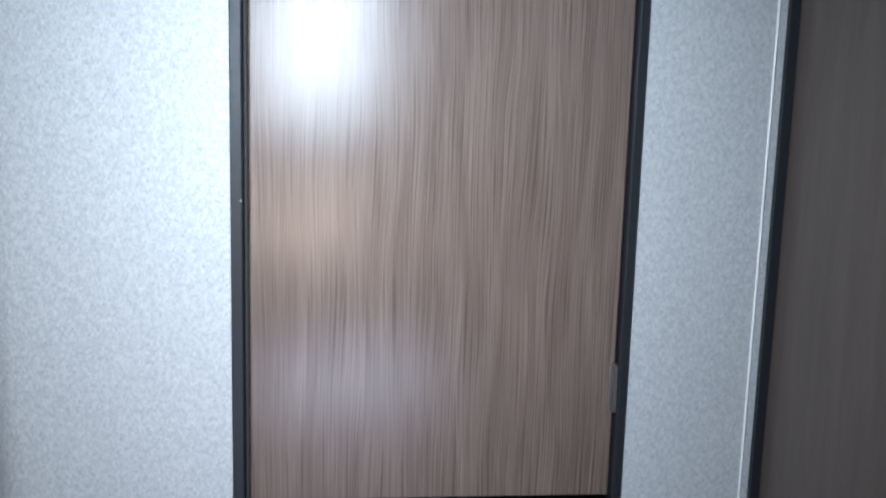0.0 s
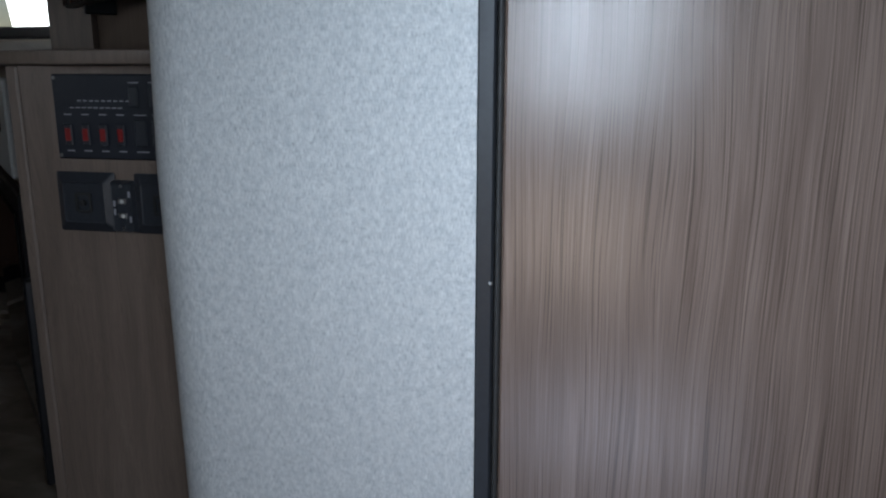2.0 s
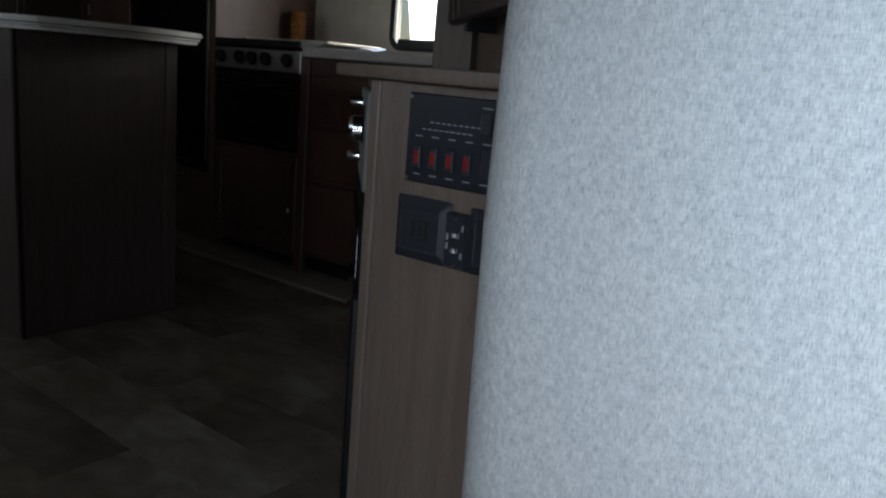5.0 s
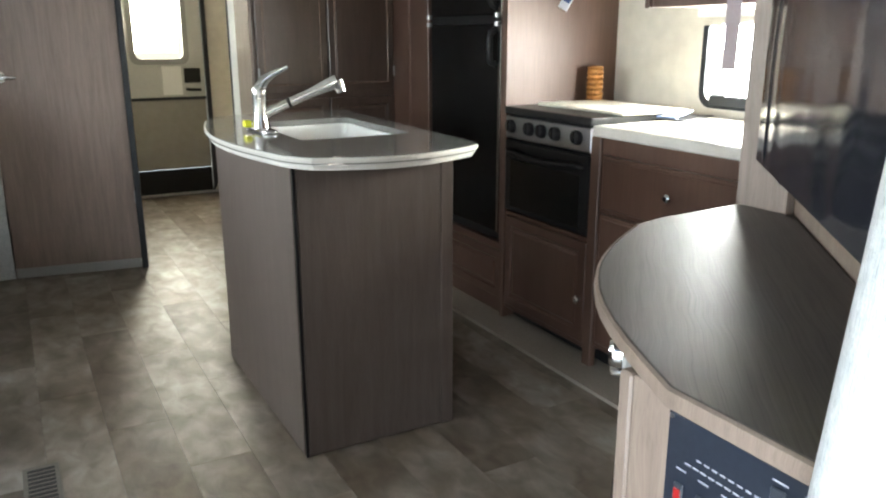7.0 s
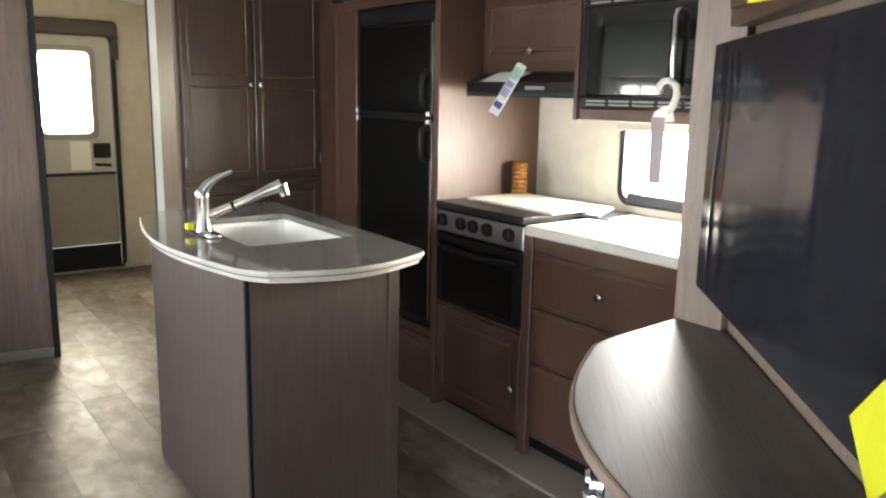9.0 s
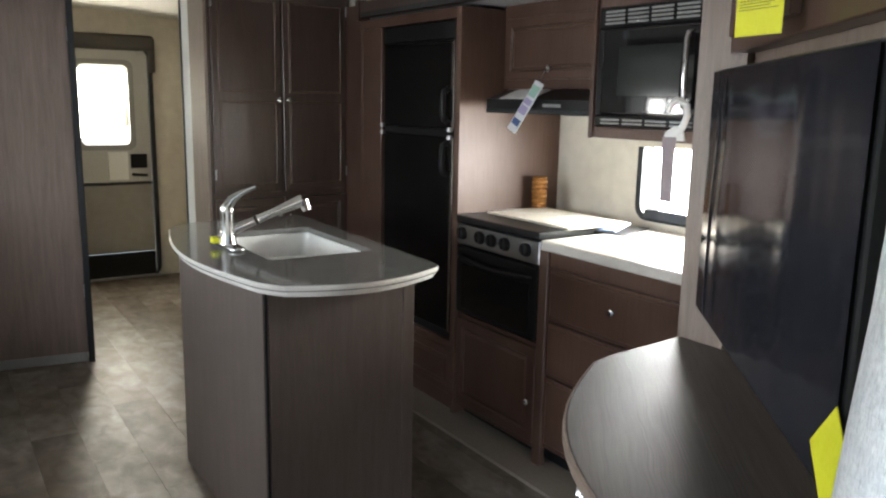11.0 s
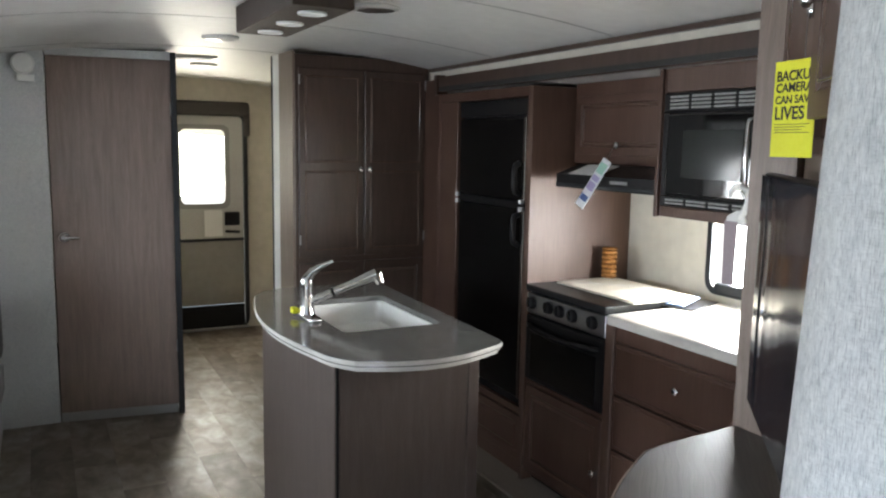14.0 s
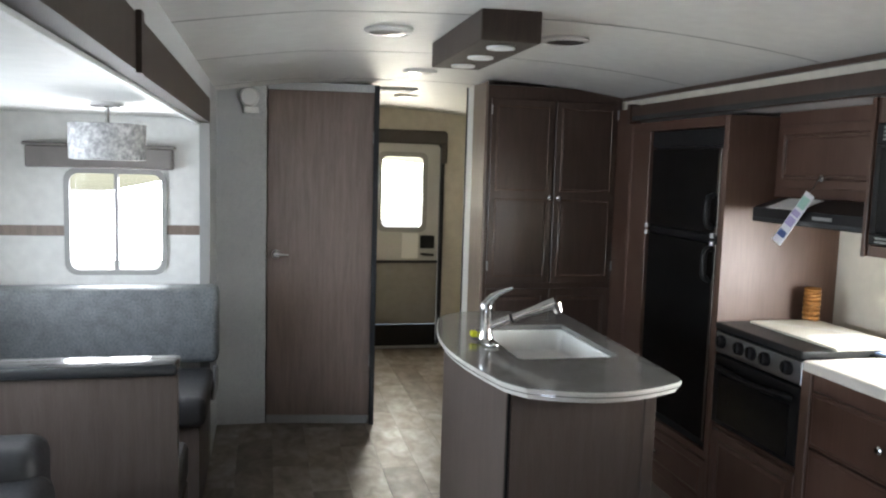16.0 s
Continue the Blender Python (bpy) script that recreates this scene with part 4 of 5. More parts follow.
# ---- television ----
TV_OFF = 0.1
tvp = diag(0.095, TV_OFF)
m_tv = face((tvp[0], tvp[1], 0.965), (DW.x, DW.y, 0), (DN.x, DN.y, 0))
tv = thing("television", (diag(0.45, TV_OFF)[0], diag(0.45, TV_OFF)[1], 0.95), "wall-mounted flat television still in protective film", "television")
part("case", turned(box_bm(0, 0.885, 0, 0.515, -0.035, -0.004, 0.006, seg=2), m_tv), BLACK, tv)


def film_bm(w, h, nx, ny):
    """A loosely wrapped film with shallow upright folds."""
    bm = bmesh.new()
    vs = []
    for j in range(ny + 1):
        for i in range(nx + 1):
            x, y = w * i / nx, h * j / ny
            edge = min(i, nx - i, j, ny - j) / 3
            d = noise.noise(Vector((x * 7, y * 3.5, 2.2))) * 0.0012 + noise.noise(Vector((x * 22, y * 12, 5))) * 0.00022
            for at, high, wide in ((0.085, 0.0035, 0.012), (0.16, 0.0016, 0.03), (0.62, 0.0015, 0.05)):
                d += high * math.exp(-((x - at - 0.03 * noise.noise(Vector((0, y * 4, at)))) / wide) ** 2)
            vs.append(bm.verts.new((x, y, max(-0.002, d * min(1, edge)))))
    for j in range(ny):
        for i in range(nx):
            a = j * (nx + 1) + i
            bm.faces.new((vs[a], vs[a + 1], vs[a + nx + 2], vs[a + nx + 1]))
    return bm


part("screen_film", turned(film_bm(0.875, 0.505, 150, 50), m_tv @ Matrix.Translation((0.005, 0.005, 0.001))), BLACK_FILM, tv, "wrinkled glossy protective film over the dark screen", True, 180)
part("mount_arm", turned(box_bm(0.3, 0.5, 0.2, 0.3, -0.1, -0.036, 0.004), m_tv), BLACK, tv)
part("mount_rail", turned(box_bm(0.12, 0.14, -0.02, 0.02, -0.095, -0.02, 0.003), m_tv), BLACK, tv)
part("sticker", turned(box_bm(-0.05, 0.05, -0.05, 0.05, 0, 0.0015), m_tv @ Matrix.Translation((0.895, 0.05, 0.006)) @ Matrix.Rotation(radians(45), 4, "Z")), YELLOW, tv, "yellow corner sticker")

# ---- overhead cabinet ----
oh = thing("overhead_cabinet", (diag(0.45, 0)[0], diag(0.45, 0)[1], 1.52), "wood overhead cabinet with two framed doors and chrome knobs", "cabinet")
m_oh = face((*diag(0.0, 0.052), 1.52), (DW.x, DW.y, 0), (DN.x, DN.y, 0))
part("body", turned(box_bm(0.0, 1.02, 0.0, 0.45, -0.048, 0.0, 0.003), m_oh), WOOD_KITCHEN, oh)
cabinet_door(oh, m_oh @ Matrix.Translation((0.06, 0.03, 0)), 0.45, 0.4, WOOD_KITCHEN, 0.055, (0.405, 0.215), GLINT_EDGE)
ajar = m_oh @ Matrix.Translation((0.985, 0.06, 0.002)) @ Matrix.Rotation(radians(3.5), 4, "Y") @ Matrix.Translation((-0.45, 0, 0))
cabinet_door(oh, ajar, 0.45, 0.37, WOOD_KITCHEN, 0.055, (0.03, 0.185), GLINT_EDGE)

# ---- partition door ----
door_1 = thing("door_1", (0.41, -0.66, 0.0), "closed walnut-grain interior door in a black frame", "door", kind="structure")
box("leaf", W_X + 0.012, W_X + 0.04, -0.945, -0.37, 0.125, 1.94, WOOD_DOOR, door_1, 0.003)
box("frame_post", W_X - 0.004, W_X + 0.03, -0.3635, -0.3455, 0.0, 1.96, TRIM_BLACK, door_1, 0.002, "dark grey door frame post")
box("frame_post", W_X - 0.004, W_X + 0.03, -0.9615, -0.946, 0.0, 1.96, TRIM_BLACK, door_1, 0.002, "dark grey door frame post")
box("frame_head", W_X - 0.004, W_X + 0.03, -0.946, -0.369, 1.945, 1.965, TRIM_BLACK, door_1)
box("threshold", W_X, W_X + 0.04, -0.946, -0.369, 0.0, 0.115, BLACK, door_1)
box("seal", W_X + 0.006, W_X + 0.02, -0.3695, -0.364, 0.02, 1.94, GASKET, door_1)
box("hinge", W_X - 0.002, W_X + 0.014, -0.946, -0.937, 0.27, 0.35, STEEL, door_1)
part("screw", rod_bm((W_X - 0.006, -0.3615, 0.598), (W_X - 0.002, -0.3612, 0.598), 0.0018, seg=8), GREY_METAL, door_1)
box("edge_trim", W_X - 0.003, W_X + 0.002, -1.164, -1.16, 0, 2.0, WHITE, door_1)
wall("trim_corner", "black corner strip between papered and wood walls", TRIM_BLACK, (W_X - 0.014, W_X - 0.004, -1.189, -1.174, 0, 2.0))

# ---- rear door ----
rear = thing("door_3", (1.18, 6.1, 0.0), "white rear entry door with a window, standing shut", "door", kind="structure")
m_rd = face((0.862, 6.1, -0.1275), (1, 0, 0), (0, -1, 0)) @ Matrix.Diagonal((1.085, 1.085, 1, 1))
rw = (0.134, 0.458, 1.062, 1.612)
part("upper_leaf", turned(ring_bm([(0.0, 0.8), (0.585, 0.8), (0.585, 1.75), (0.0, 1.75)], [(rw[0], rw[2]), (rw[1], rw[2]), (rw[1], rw[3]), (rw[0], rw[3])], 0.03), m_rd), plain("off_white_door_skin", (0.5, 0.5, 0.48), 0.45), rear, "off-white upper door panel")
part("lower_leaf", turned(box_bm(0, 0.585, 0.31, 0.795, 0.0, 0.028, 0.002), m_rd), speckle("taupe_door_cloth", (0.3, 0.285, 0.26), (0.24, 0.228, 0.21), 80, 0.7), rear, "taupe-grey lower door panel")
part("kick_panel", turned(box_bm(0, 0.585, 0.13, 0.305, 0.0, 0.03, 0.002), m_rd), BLACK, rear)
part("threshold", turned(box_bm(-0.02, 0.62, 0.119, 0.138, 0.0, 0.05, 0.003), m_rd), STEEL, rear, "bright metal threshold")
fo = [(x + 0.29, y + 0.965) for x, y in rounded_rect(0.66, 1.69, 0.08)]
fi = [(x + 0.29, y + 0.915) for x, y in rounded_rect(0.6, 1.6, 0.06)]
part("frame", turned(ring_bm(fo, fi, 0.045), m_rd @ Matrix.Translation((0, 0, 0.002))), TRIM_BLACK, rear, "dark rounded door frame")
part("header", turned(box_bm(-0.05, 0.64, 1.705, 1.81, 0.004, 0.075, 0.03, seg=4), m_rd), plain("brown_grey_moulding", (0.07, 0.062, 0.056), 0.5), rear, "thick brown-grey rounded header", True)
part("header_end", turned(box_bm(0.592, 0.64, 1.56, 1.74, 0.004, 0.06, 0.015, seg=3), m_rd), bpy.data.materials["brown_grey_moulding"], rear, "", True)
wo = [(x + 0.296, y + 1.337) for x, y in rounded_rect(0.385, 0.61, 0.05)]
wi = [(x + 0.296, y + 1.337) for x, y in rounded_rect(0.315, 0.54, 0.04)]
win = part("window_frame", turned(ring_bm(wo, wi, 0.012), m_rd @ Matrix.Translation((0, 0, 0.031))), GREY_METAL, rear)
pane = part("pane", turned(box_bm(rw[0], rw[1], rw[2], rw[3], 0.01, 0.014), m_rd), PANE, win)
pane.visible_shadow = False
part("inner_strip", turned(box_bm(0.3, 0.43, 0.825, 1.02, 0.03, 0.034, 0.003), m_rd), WHITE, rear, "white strip beside the latch")
latch = part("lock_plate", turned(prism_bm(rounded_rect(0.11, 0.1, 0.01), 0.031, 0.05, 0.004), m_rd @ Matrix.Translation((0.5, 0.955, 0))), BLACK, rear, "black latch box")
part("latch_handle", turned(tube_bm([(0.46, 0.86, 0.03), (0.47, 0.86, 0.06), (0.55, 0.855, 0.06)], 0.01), m_rd), BLACK, latch, smooth=True)
part("rail", turned(box_bm(0, 0.585, 0.79, 0.81, 0.03, 0.036, 0.002), m_rd), TRIM_BLACK, rear)

# ---- windows ----
def framed_window(name, m, w, h, label, bars=0, mat=TRIM_BLACK):
    """m: centre of the opening on the inner wall face; z out into the room."""
    ob = thing(name, m.translation, label, "window", kind="structure")
    o, i = rounded_rect(w + 0.03, h + 0.03, 0.06), rounded_rect(w - 0.02, h - 0.02, 0.045)
    part("window_frame", turned(ring_bm(o, i, 0.014), m @ Matrix.Translation((0, 0, 0.001))), mat, ob)
    g = part("pane", turned(box_bm(-w / 2, w / 2, -h / 2, h / 2, -0.03, -0.026), m), PANE, ob)
    g.visible_shadow = False
    for k in range(bars):
        x = w * ((k + 1) / (bars + 1) - 0.5)
        part("mullion", turned(box_bm(x - 0.009, x + 0.009, -h / 2, h / 2, -0.025, 0.01, 0.002), m), mat, ob)
    return ob


win_1 = framed_window("window_1", face((2.5, 1.63, 1.11), (0, -1, 0), (-1, 0, 0)), 0.82, 0.32, "bright kitchen window in a dark rounded frame")
box("lower_rail", 2.478, 2.499, 1.26, 2.0, 0.94, 0.985, TRIM_BLACK, win_1, 0.006, "dark lower rail")
framed_window("window_2", face((-0.64, 3.72, 1.225), (1, 0, 0), (0, -1, 0)), 0.44, 0.49, "bright dinette window with a centre bar", 1, GREY_METAL)
framed_window("window_3", face((-1.3, 2.1, 1.24), (0, 1, 0), (1, 0, 0)), 1.8, 0.52, "wide bright dinette side window", 1, GREY_METAL)

# ---- dinette ----
far_bench = thing("dinette_bench", (-0.72, 3.4, 0.02), "dinette bench with grey upholstered back and dark base", "bench")
box("base", -1.28, -0.2, 3.0, 3.6, 0.02, 0.42, WOOD_ISLAND, far_bench)
part("seat", box_bm(-1.28, -0.17, 2.95, 3.5, 0.42, 0.55, 0.035, seg=3), plain("black_vinyl", (0.03, 0.03, 0.033), 0.42), far_bench, "black vinyl seat cushion", True)
part("backrest", box_bm(-1.28, -0.15, 3.5, 3.66, 0.56, 0.93, 0.03, seg=3), speckle("grey_mottled_upholstery", (0.185, 0.198, 0.205), (0.105, 0.117, 0.125), 20, 0.5, 0.4, blotch=0.3), far_bench, "grey mottled upholstered back cushion", True)
part("bracket", tube_bm([(-0.165, 3.3, 0.44), (-0.15, 3.3, 0.5), (-0.15, 3.3, 0.6)], 0.012), STEEL, far_bench, smooth=True)
near_bench = thing("dinette_bench", (-0.7, 2.2, 0.02), "dinette bench backboard in dark wood with a chrome-edged top", "bench")
box("backboard", -1.28, -0.2, 2.17, 2.2, 0.02, 0.86, WOOD_ISLAND, near_bench)
part("top_roll", box_bm(-1.28, -0.2, 2.15, 2.3, 0.86, 0.9, 0.015, seg=3), plain("glossy_black_vinyl", (0.03, 0.032, 0.036), 0.16, coat=0.5), near_bench, "glossy black padded top edge", True)
box("seat", -1.28, -0.22, 2.3, 2.75, 0.3, 0.45, bpy.data.materials["black_vinyl"], near_bench, 0.03, seg=3)
box("base", -1.28, -0.22, 2.2, 2.7, 0.02, 0.3, WOOD_ISLAND, near_bench)

arm = thing("armchair", (-0.75, 1.5, 0.02), "dark vinyl-covered chair in the dinette slide", "chair")
VINYL = bpy.data.materials["black_vinyl"]
part("seat", box_bm(-1.2, -0.55, 1.15, 1.75, 0.25, 0.48, 0.05, seg=3), VINYL, arm, smooth=True)
part("backrest", box_bm(-1.2, -0.5, 1.72, 1.92, 0.3, 0.79, 0.05, seg=3), VINYL, arm, smooth=True)
part("armrest", box_bm(-0.62, -0.46, 1.15, 1.8, 0.06, 0.72, 0.05, seg=3), VINYL, arm, smooth=True)
part("base", box_bm(-1.18, -0.48, 1.2, 1.9, 0.02, 0.26, 0.01), VINYL, arm)

pend = thing("pendant_lamp", (-0.51, 2.8, 1.5), "silver drum pendant lamp still in clear wrapping", "lamp")
part("canopy", lathe_bm([(0.06, 1.742), (0.06, 1.728), (0.05, 1.722), (0.008, 1.72)], Matrix.Translation((-0.51, 2.8, 0))), CHROME, pend, smooth=True)
part("stem", rod_bm((-0.51, 2.8, 1.64), (-0.51, 2.8, 1.722), 0.008), CHROME, pend, smooth=True)
shade_pts = [(0.13, 1.53), (0.135, 1.533), (0.137, 1.66), (0.132, 1.663), (0.125, 1.655), (0.01, 1.655)]
# pale spots in the shade's colour stand in for glints on the wrapping
part("shade", lathe_bm(shade_pts, Matrix.Translation((-0.51, 2.8, 0)), 28), speckle("silver_glint_shade", (0.34, 0.34, 0.345), (0.7, 0.7, 0.69), 9, 0.16, 0.9, blotch=0.2), pend, smooth=True)
part("diffuser", lathe_bm([(0.125, 1.528), (0.125, 1.532), (0.12, 1.534), (0.001, 1.534)], Matrix.Translation((-0.51, 2.8, 0))), WHITE, pend, smooth=True)

VALANCE = speckle("grey_taupe_fabric", (0.22, 0.2, 0.19), (0.16, 0.145, 0.138), 90, 0.75)
val = thing("window_valance", (-0.69, 3.66, 1.48), "grey-taupe padded window valance over the dinette window", "valance")
part("board", box_bm(-1.02, -0.37, 3.62, 3.716, 1.485, 1.585, 0.008, seg=2), VALANCE, val)
part("cap", box_bm(-1.03, -0.36, 3.61, 3.718, 1.586, 1.6, 0.004), VALANCE, val)
wall("trim_rail", "taupe band across the dinette end wall", WOOD_LIGHT, (-1.3, -0.875, 3.714, 3.719, 1.155, 1.205), (-0.405, -0.25, 3.714, 3.719, 1.165, 1.212))

# ---- ceiling fixtures ----
fix = thing("ceiling_light_box", (0.78, 2.29, 1.918), "dark wood ceiling light box with round downlights", "lamp")
box("box", 0.69, 0.88, 1.94, 2.65, 1.92, 2.02, WOOD_BEAM, fix, 0.003)
for y in (2.05, 2.29, 2.53):
    r = part("trim_ring", lathe_bm([(0.045, 1.919), (0.045, 1.913), (0.036, 1.912), (0.036, 1.919)], Matrix.Translation((0.785, y, 0))), WHITE, fix, smooth=True)
    part("lens", lathe_bm([(0.035, 1.918), (0.035, 1.9135), (0.001, 1.911)], Matrix.Translation((0.785, y, 0))), WHITE, r, smooth=True)


def puck(x, y, r=0.085):
    z = ceiling_z(x)
    ob = thing("ceiling_light", (x, y, z - 0.02), "round white flush ceiling light, switched off", "lamp", "ceiling lights")
    part("rim", lathe_bm([(r, z + 0.002), (r, z - 0.008), (r * 0.85, z - 0.016), (r * 0.8, z - 0.016), (r * 0.8, z + 0.002)], Matrix.Translation((x, y, 0)), 28), WHITE, ob, smooth=True)
    part("lens", lathe_bm([(r * 0.79, z - 0.005), (r * 0.79, z - 0.014), (r * 0.4, z - 0.02), (0.001, z - 0.021)], Matrix.Translation((x, y, 0)), 28), STEEL, ob, "frosted silver lens", True)


for x, y in ((0.475, 2.36), (0.815, 3.53), (1.12, 2.36), (1.0, 4.95)):
    puck(x, y)
vent = thing("ceiling_vent", (0.86, 4.5, 1.99), "pale rectangular ceiling vent in the rear hall", "vent")
zc = ceiling_z(0.86)
box("frame", 0.74, 0.98, 4.42, 4.58, zc - 0.012, zc + 0.002, WHITE, vent, 0.003)
for k in range(5):
    box("slat", 0.76, 0.96, 4.435 + 0.028 * k, 4.45 + 0.028 * k, zc - 0.017, zc - 0.012, GREY_METAL, vent, 0.001)
det = thing("smoke_detector", (-0.03, 4.22, 1.925), "round white smoke detector on the bathroom partition", "smoke detector")
part("case", turned(lathe_bm([(0.055, 0), (0.055, 0.018), (0.045, 0.034), (0.001, 0.036)]), Matrix.Translation((-0.02, 4.256, 1.9)) @ Matrix.Rotation(radians(90), 4, "X")), WHITE, det, smooth=True)
part("sounder", box_bm(-0.05, 0.03, 4.237, 4.256, 1.81, 1.845, 0.004), WHITE, det)
for y in (1.1, 2.05, 2.92, 4.0):
    bm = bmesh.new()
    xs = [-0.2 + 2.14 * k / 16 for k in range(17)]
    lo = [[bm.verts.new((x, y + dy, ceiling_z(x) - 0.0012)) for x in xs] for dy in (-0.0025, 0.0025)]
    up = [[bm.verts.new((x, y + dy, ceiling_z(x) + 0.002)) for x in xs] for dy in (-0.0025, 0.0025)]
    for k in range(16):
        bm.faces.new((lo[0][k], lo[0][k + 1], lo[1][k + 1], lo[1][k]))
        for i in (0, 1):
            bm.faces.new((lo[i][k], lo[i][k + 1], up[i][k + 1], up[i][k]))
    bmesh.ops.recalc_face_normals(bm, faces=bm.faces)
    tagged(part("trim_ceiling_seam", bm, GREY_METAL), "thin grey ceiling panel seam", "trim", kind="structure")

# ---- small things ----
def lettering(body, m, size, mat, parent, name="lettering"):
    cu = bpy.data.curves.new(name, "FONT")
    cu.body, cu.size, cu.extrude, cu.offset = body, size, 0.0002, size * 0.022
    tmp = bpy.data.objects.new(name, cu)
    scene.collection.objects.link(tmp)
    me = bpy.data.meshes.new_from_object(tmp.evaluated_get(bpy.context.evaluated_depsgraph_get()))
    bpy.data.objects.remove(tmp)
    me.materials.clear()
    me.materials.append(mat)
    bm = bmesh.new()
    bm.from_mesh(me)
    return part(name, turned(bm, m), mat, parent)


INK = plain("black_ink", (0.015, 0.015, 0.012), 0.6)
card = thing("backup_camera_sign", (1.17, 0.607, 1.53), "yellow hanging card reading backup camera can save lives", "sign")
m_card = face((1.165, 0.654, 1.518), (-0.03, -0.122, 0), (-0.97, 0.24, 0)) @ Matrix.Diagonal((0.9, 0.83, 1, 1))
part("sheet", turned(box_bm(0, 0.118, 0, 0.195, 0, 0.0012), m_card), YELLOW, card)
for body, v, size in (("BACKUP", 0.155, 0.0285), ("CAMERA", 0.132, 0.026), ("CAN SAVE", 0.109, 0.0228), ("LIVES", 0.077, 0.037)):
    lettering(body, m_card @ Matrix.Translation((0.006, v, 0.0014)), size, INK, card)
for k in range(4):
    part("print_line", turned(box_bm(0.008, 0.106 - 0.01 * (k % 3), 0.066 - 0.0055 * k, 0.0673 - 0.0055 * k, 0.0012, 0.0015), m_card), INK, card)
part("string", tube_bm([(1.15, 0.586, 1.679), (1.153, 0.589, 1.745), (1.16, 0.592, 1.76)], 0.001, 6), STEEL, card)

tag = thing("hang_tag", (2.03, 2.2, 1.33), "printed product tag hanging from a cabinet knob", "tag")
m_tag = face((1.952, 2.235, 1.325), (0.0, -1, 0), (-1, 0, 0)) @ Matrix.Rotation(radians(-22), 4, "X") @ Matrix.Rotation(radians(-20), 4, "Z") @ Matrix.Diagonal((1.15, 1.15, 1, 1))
TAGINK = [plain("tag_" + n, c, 0.5) for n, c in (("blue", (0.05, 0.09, 0.25)), ("lilac", (0.35, 0.3, 0.5)), ("mint", (0.3, 0.5, 0.42)), ("pale", (0.65, 0.65, 0.68)))]
part("sheet", turned(box_bm(0, 0.055, -0.02, 0.165, 0, 0.001), m_tag), TAGINK[3], tag)
for v0, v1, k in ((0.003, 0.025, 0), (0.045, 0.075, 1), (0.08, 0.1, 1), (0.11, 0.15, 2)):
    part("print_block", turned(box_bm(0.003, 0.047, v0, v1, 0.001, 0.0014), m_tag), TAGINK[k], tag)
part("string", tube_bm([m_tag @ Vector((0.025, 0.16, 0.001)), (2.12, 2.235, 1.535)], 0.0009, 6), STEEL, tag)
hp = thing("hood_leaflet", (2.05, 2.28, 1.41), "white printed leaflet lying on the hood front", "paper")
m_hp = Matrix(((0.94, 0, -0.34, 1.998), (0, 1, 0, 2.17), (0.34, 0, 0.94, 1.4165), (0, 0, 0, 1)))
part("sheet", turned(box_bm(0, 0.11, 0, 0.2, 0.001, 0.003), m_hp), plain("white_paper", (0.72, 0.72, 0.7), 0.6), hp)
for k in range(4):
    part("print_line", turned(box_bm(0.02 + 0.02 * k, 0.026 + 0.02 * k, 0.03, 0.16, 0.003, 0.0034), m_hp), TAGINK[3], hp)

PAPER_SHEET = bpy.data.materials["white_paper"]
cover = thing("stove_cover", (2.23, 2.26, 0.927), "cream burner cover board lying on the stove", "board")
part("board", box_bm(2.05, 2.37, 1.985, 2.5, 0.927, 0.938, 0.003), speckle("cream_board", (0.66, 0.62, 0.52), (0.58, 0.54, 0.45), 50, 0.5), cover)
for a, b in (((2.1, 2.45), (2.34, 2.2)), ((2.1, 2.2), (2.34, 2.2))):
    part("drawn_line", tube_bm([(*a, 0.9382), (*b, 0.9382)], 0.0012, 6), TAGINK[3], cover)
book = thing("booklet", (2.3, 1.95, 0.906), "blue and white folded leaflet on the worktop", "paper")
bk = Matrix.Translation((2.25, 1.93, 0.907)) @ Matrix.Rotation(radians(20), 4, "Z")
part("pouch", turned(box_bm(-0.02, 0.22, -0.05, 0.1, 0, 0.004, 0.001), bk), BLACK, book, "dark plastic pouch")
part("sheet", turned(box_bm(0.0, 0.15, 0.0, 0.09, 0.0045, 0.012, 0.002), bk @ Matrix.Rotation(radians(-6), 4, "Y")), plain("blue_print", (0.25, 0.35, 0.55), 0.4), book, "blue printed sheet")
part("sheet", turned(box_bm(0.03, 0.13, 0.03, 0.075, 0.0125, 0.014), bk @ Matrix.Rotation(radians(-6), 4, "Y")), PAPER_SHEET, book)
jar = thing("amber_cylinder", (2.335, 2.49, 0.938), "small ribbed amber cylinder standing behind the stove", "jar")
AMBER = plain("amber_brown", (0.34, 0.15, 0.045), 0.16, wear=0.45)
part("body", lathe_bm([(0.03, 0.9385)] + [(0.0345 + 0.003 * math.sin(k * math.pi / 2), 0.9395 + 0.0053 * k) for k in range(26)] + [(0.028, 1.079), (0.001, 1.08)], Matrix.Translation((2.335, 2.49, 0))), AMBER, jar, smooth=True)

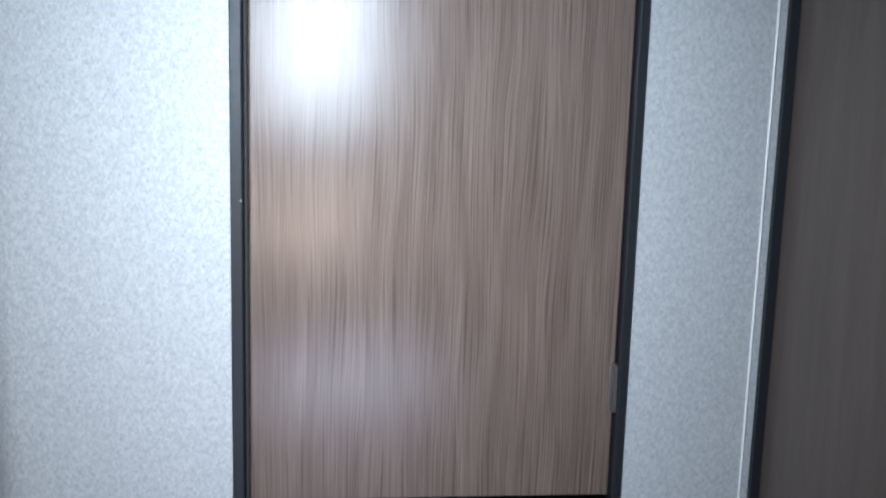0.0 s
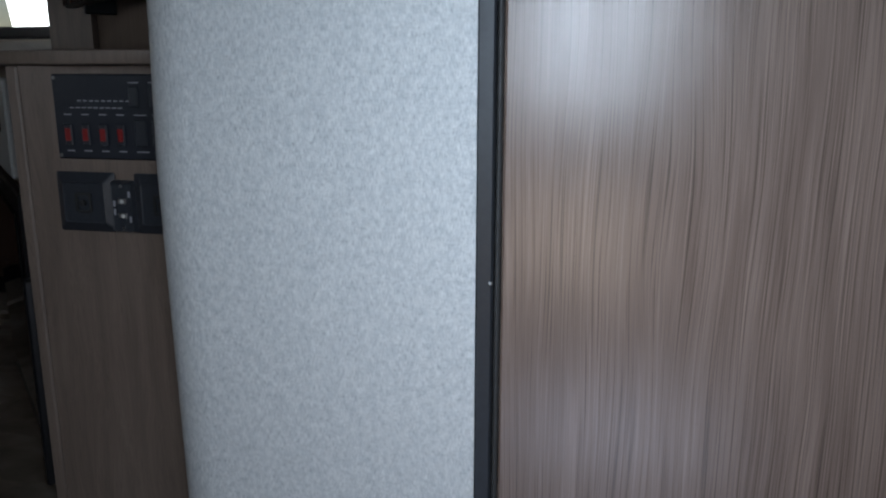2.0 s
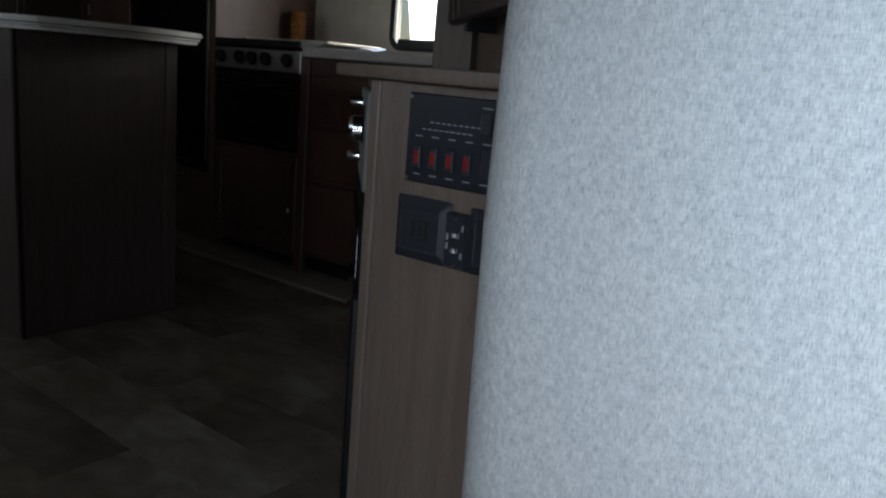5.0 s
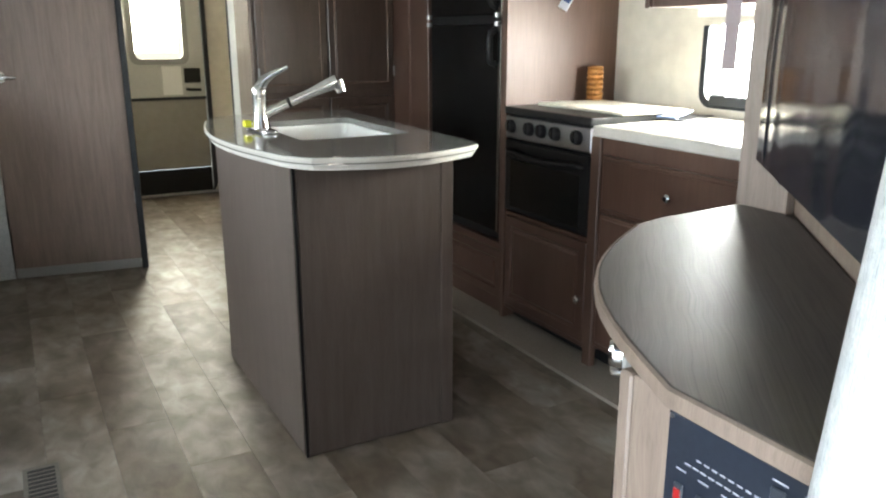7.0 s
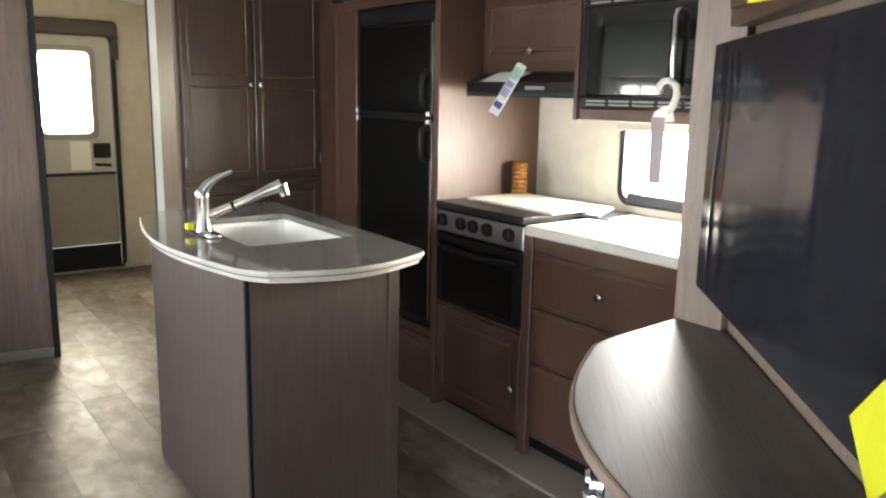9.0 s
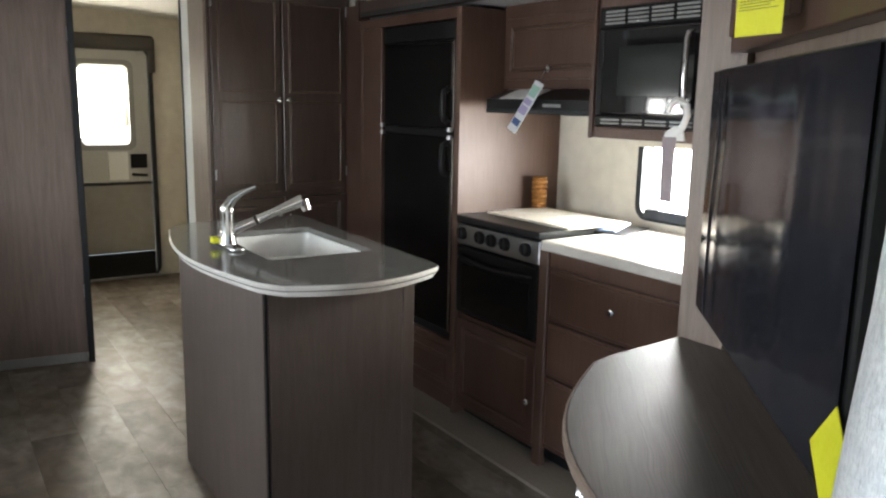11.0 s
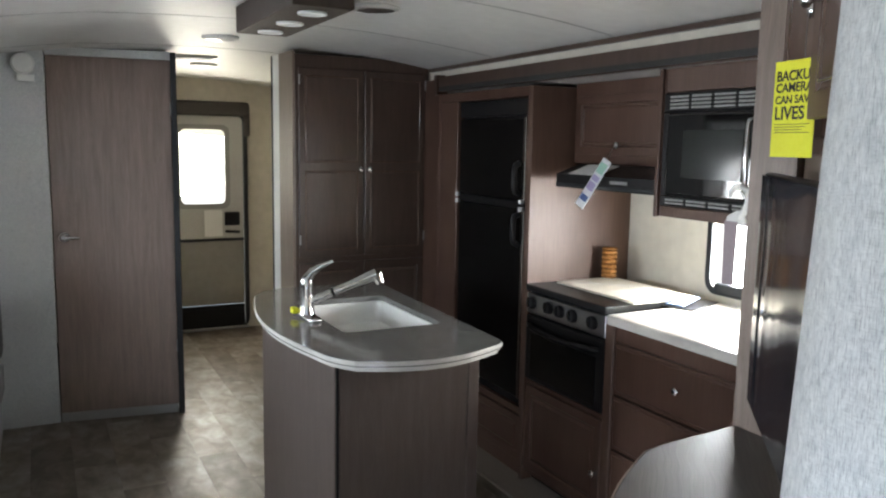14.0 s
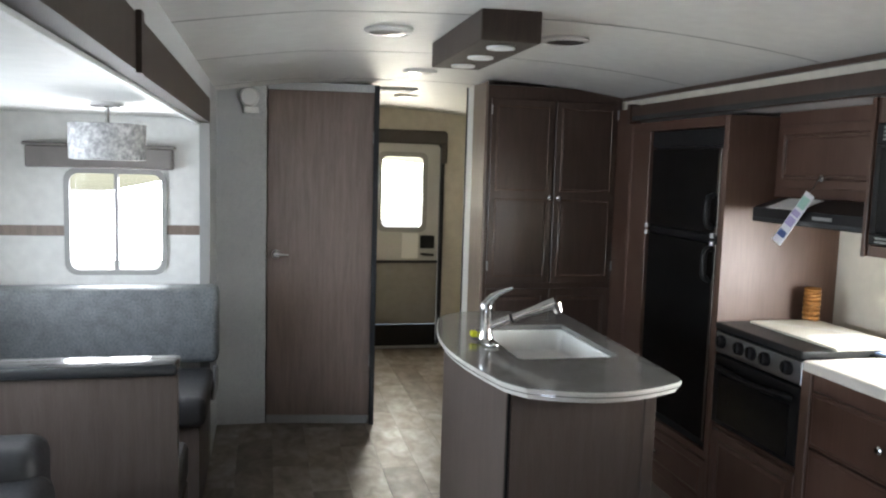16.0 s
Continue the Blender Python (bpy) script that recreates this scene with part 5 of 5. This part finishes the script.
HX = MX - 0.066
hook = thing("hanger_hook", (1.92, 1.39, 1.11), "white plastic hook with a mauve care tag", "hook")
part("hook", tube_bm([(HX, 1.431, 1.385), (HX, 1.429, 1.4), (HX, 1.412, 1.416), (HX, 1.388, 1.418), (HX, 1.366, 1.403), (HX, 1.361, 1.375), (HX, 1.372, 1.345), (HX, 1.39, 1.325)], [0.006, 0.008, 0.009, 0.01, 0.01, 0.01, 0.011, 0.012]), WHITE, hook, smooth=True)
FACE_X = Matrix(((0, 0, 1, 0), (1, 0, 0, 0), (0, 1, 0, 0), (0, 0, 0, 1)))
part("body", turned(prism_bm([(1.362, 1.3), (1.445, 1.295), (1.437, 1.325), (1.405, 1.343), (1.375, 1.345)], HX - 0.004, HX + 0.004, 0.002), FACE_X), WHITE, hook)
part("tag", turned(prism_bm([(1.392, 1.112), (1.438, 1.112), (1.442, 1.31), (1.39, 1.31)], HX - 0.008, HX - 0.0065), FACE_X), plain("mauve_card", (0.36, 0.29, 0.31), 0.5), hook)
reg = thing("floor_register", (0.1, 2.03, 0.0), "grey metal floor register set in the planks", "vent")
box("frame", 0.05, 0.145, 1.88, 2.18, 0.0, 0.004, plain("brown_painted_metal", (0.13, 0.115, 0.1), 0.45), reg, 0.001)
for k in range(12):
    box("slot", 0.062, 0.133, 1.895 + 0.023 * k, 1.907 + 0.023 * k, 0.0042, 0.0052, BLACK, reg, 0)
blind = thing("roller_blind", (2.47, 1.63, 1.24), "pale pleated shade drawn up above the kitchen window", "blind")
box("headrail", 2.45, 2.498, 1.2, 2.06, 1.268, 1.3, WHITE, blind, 0.004)
for k in range(4):
    box("pleat", 2.455 + 0.003 * (k % 2), 2.49, 1.205, 2.055, 1.238 + 0.0075 * k, 1.2445 + 0.0075 * k, PAPER_WARM, blind, 0.001)
steps = thing("entry_steps", (-0.5, -0.49, -0.8), "black metal fold-out entry steps on the gravel", "steps")
for x0, z in ((-0.5, -0.27), (-0.75, -0.52)):
    box("tread", x0, x0 + 0.25, -0.85, -0.13, z - 0.04, z, BLACK, steps, 0.004)
for y in (-0.83, -0.17):
    part("stringer", tube_bm([(-0.27, y, -0.08), (-0.5, y, -0.33), (-0.74, y, -0.58), (-0.78, y, -0.8)], 0.015), BLACK, steps, smooth=True)

# ---- floor planks, last ----
PLANKS = {}


def plank_mesh(w, l):
    key = round(l, 3)
    if key not in PLANKS:
        bm = box_bm(-w / 2, w / 2, -l / 2, l / 2, 0, 0.0048, 0.0004)
        me = bpy.data.meshes.new("plank")
        bm.to_mesh(me)
        bm.free()
        me.materials.append(FLOOR)
        PLANKS[key] = me
    return PLANKS[key]


PW, PL, Y0, Y1 = 0.182, 0.915, -1.25, 6.1
for i in range(12):
    y = Y0 - PL * ((i * 0.37) % 1)
    while y < Y1 - 0.01:
        a, b = max(y, Y0), min(y + PL, Y1)
        y += PL
        if b - a < 0.02:
            continue
        p = new("plank", plank_mesh(PW - 0.0008, b - a - 0.0008))
        p.location = (-0.16 + i * PW, (a + b) / 2, -0.005)
        p.parent = floor
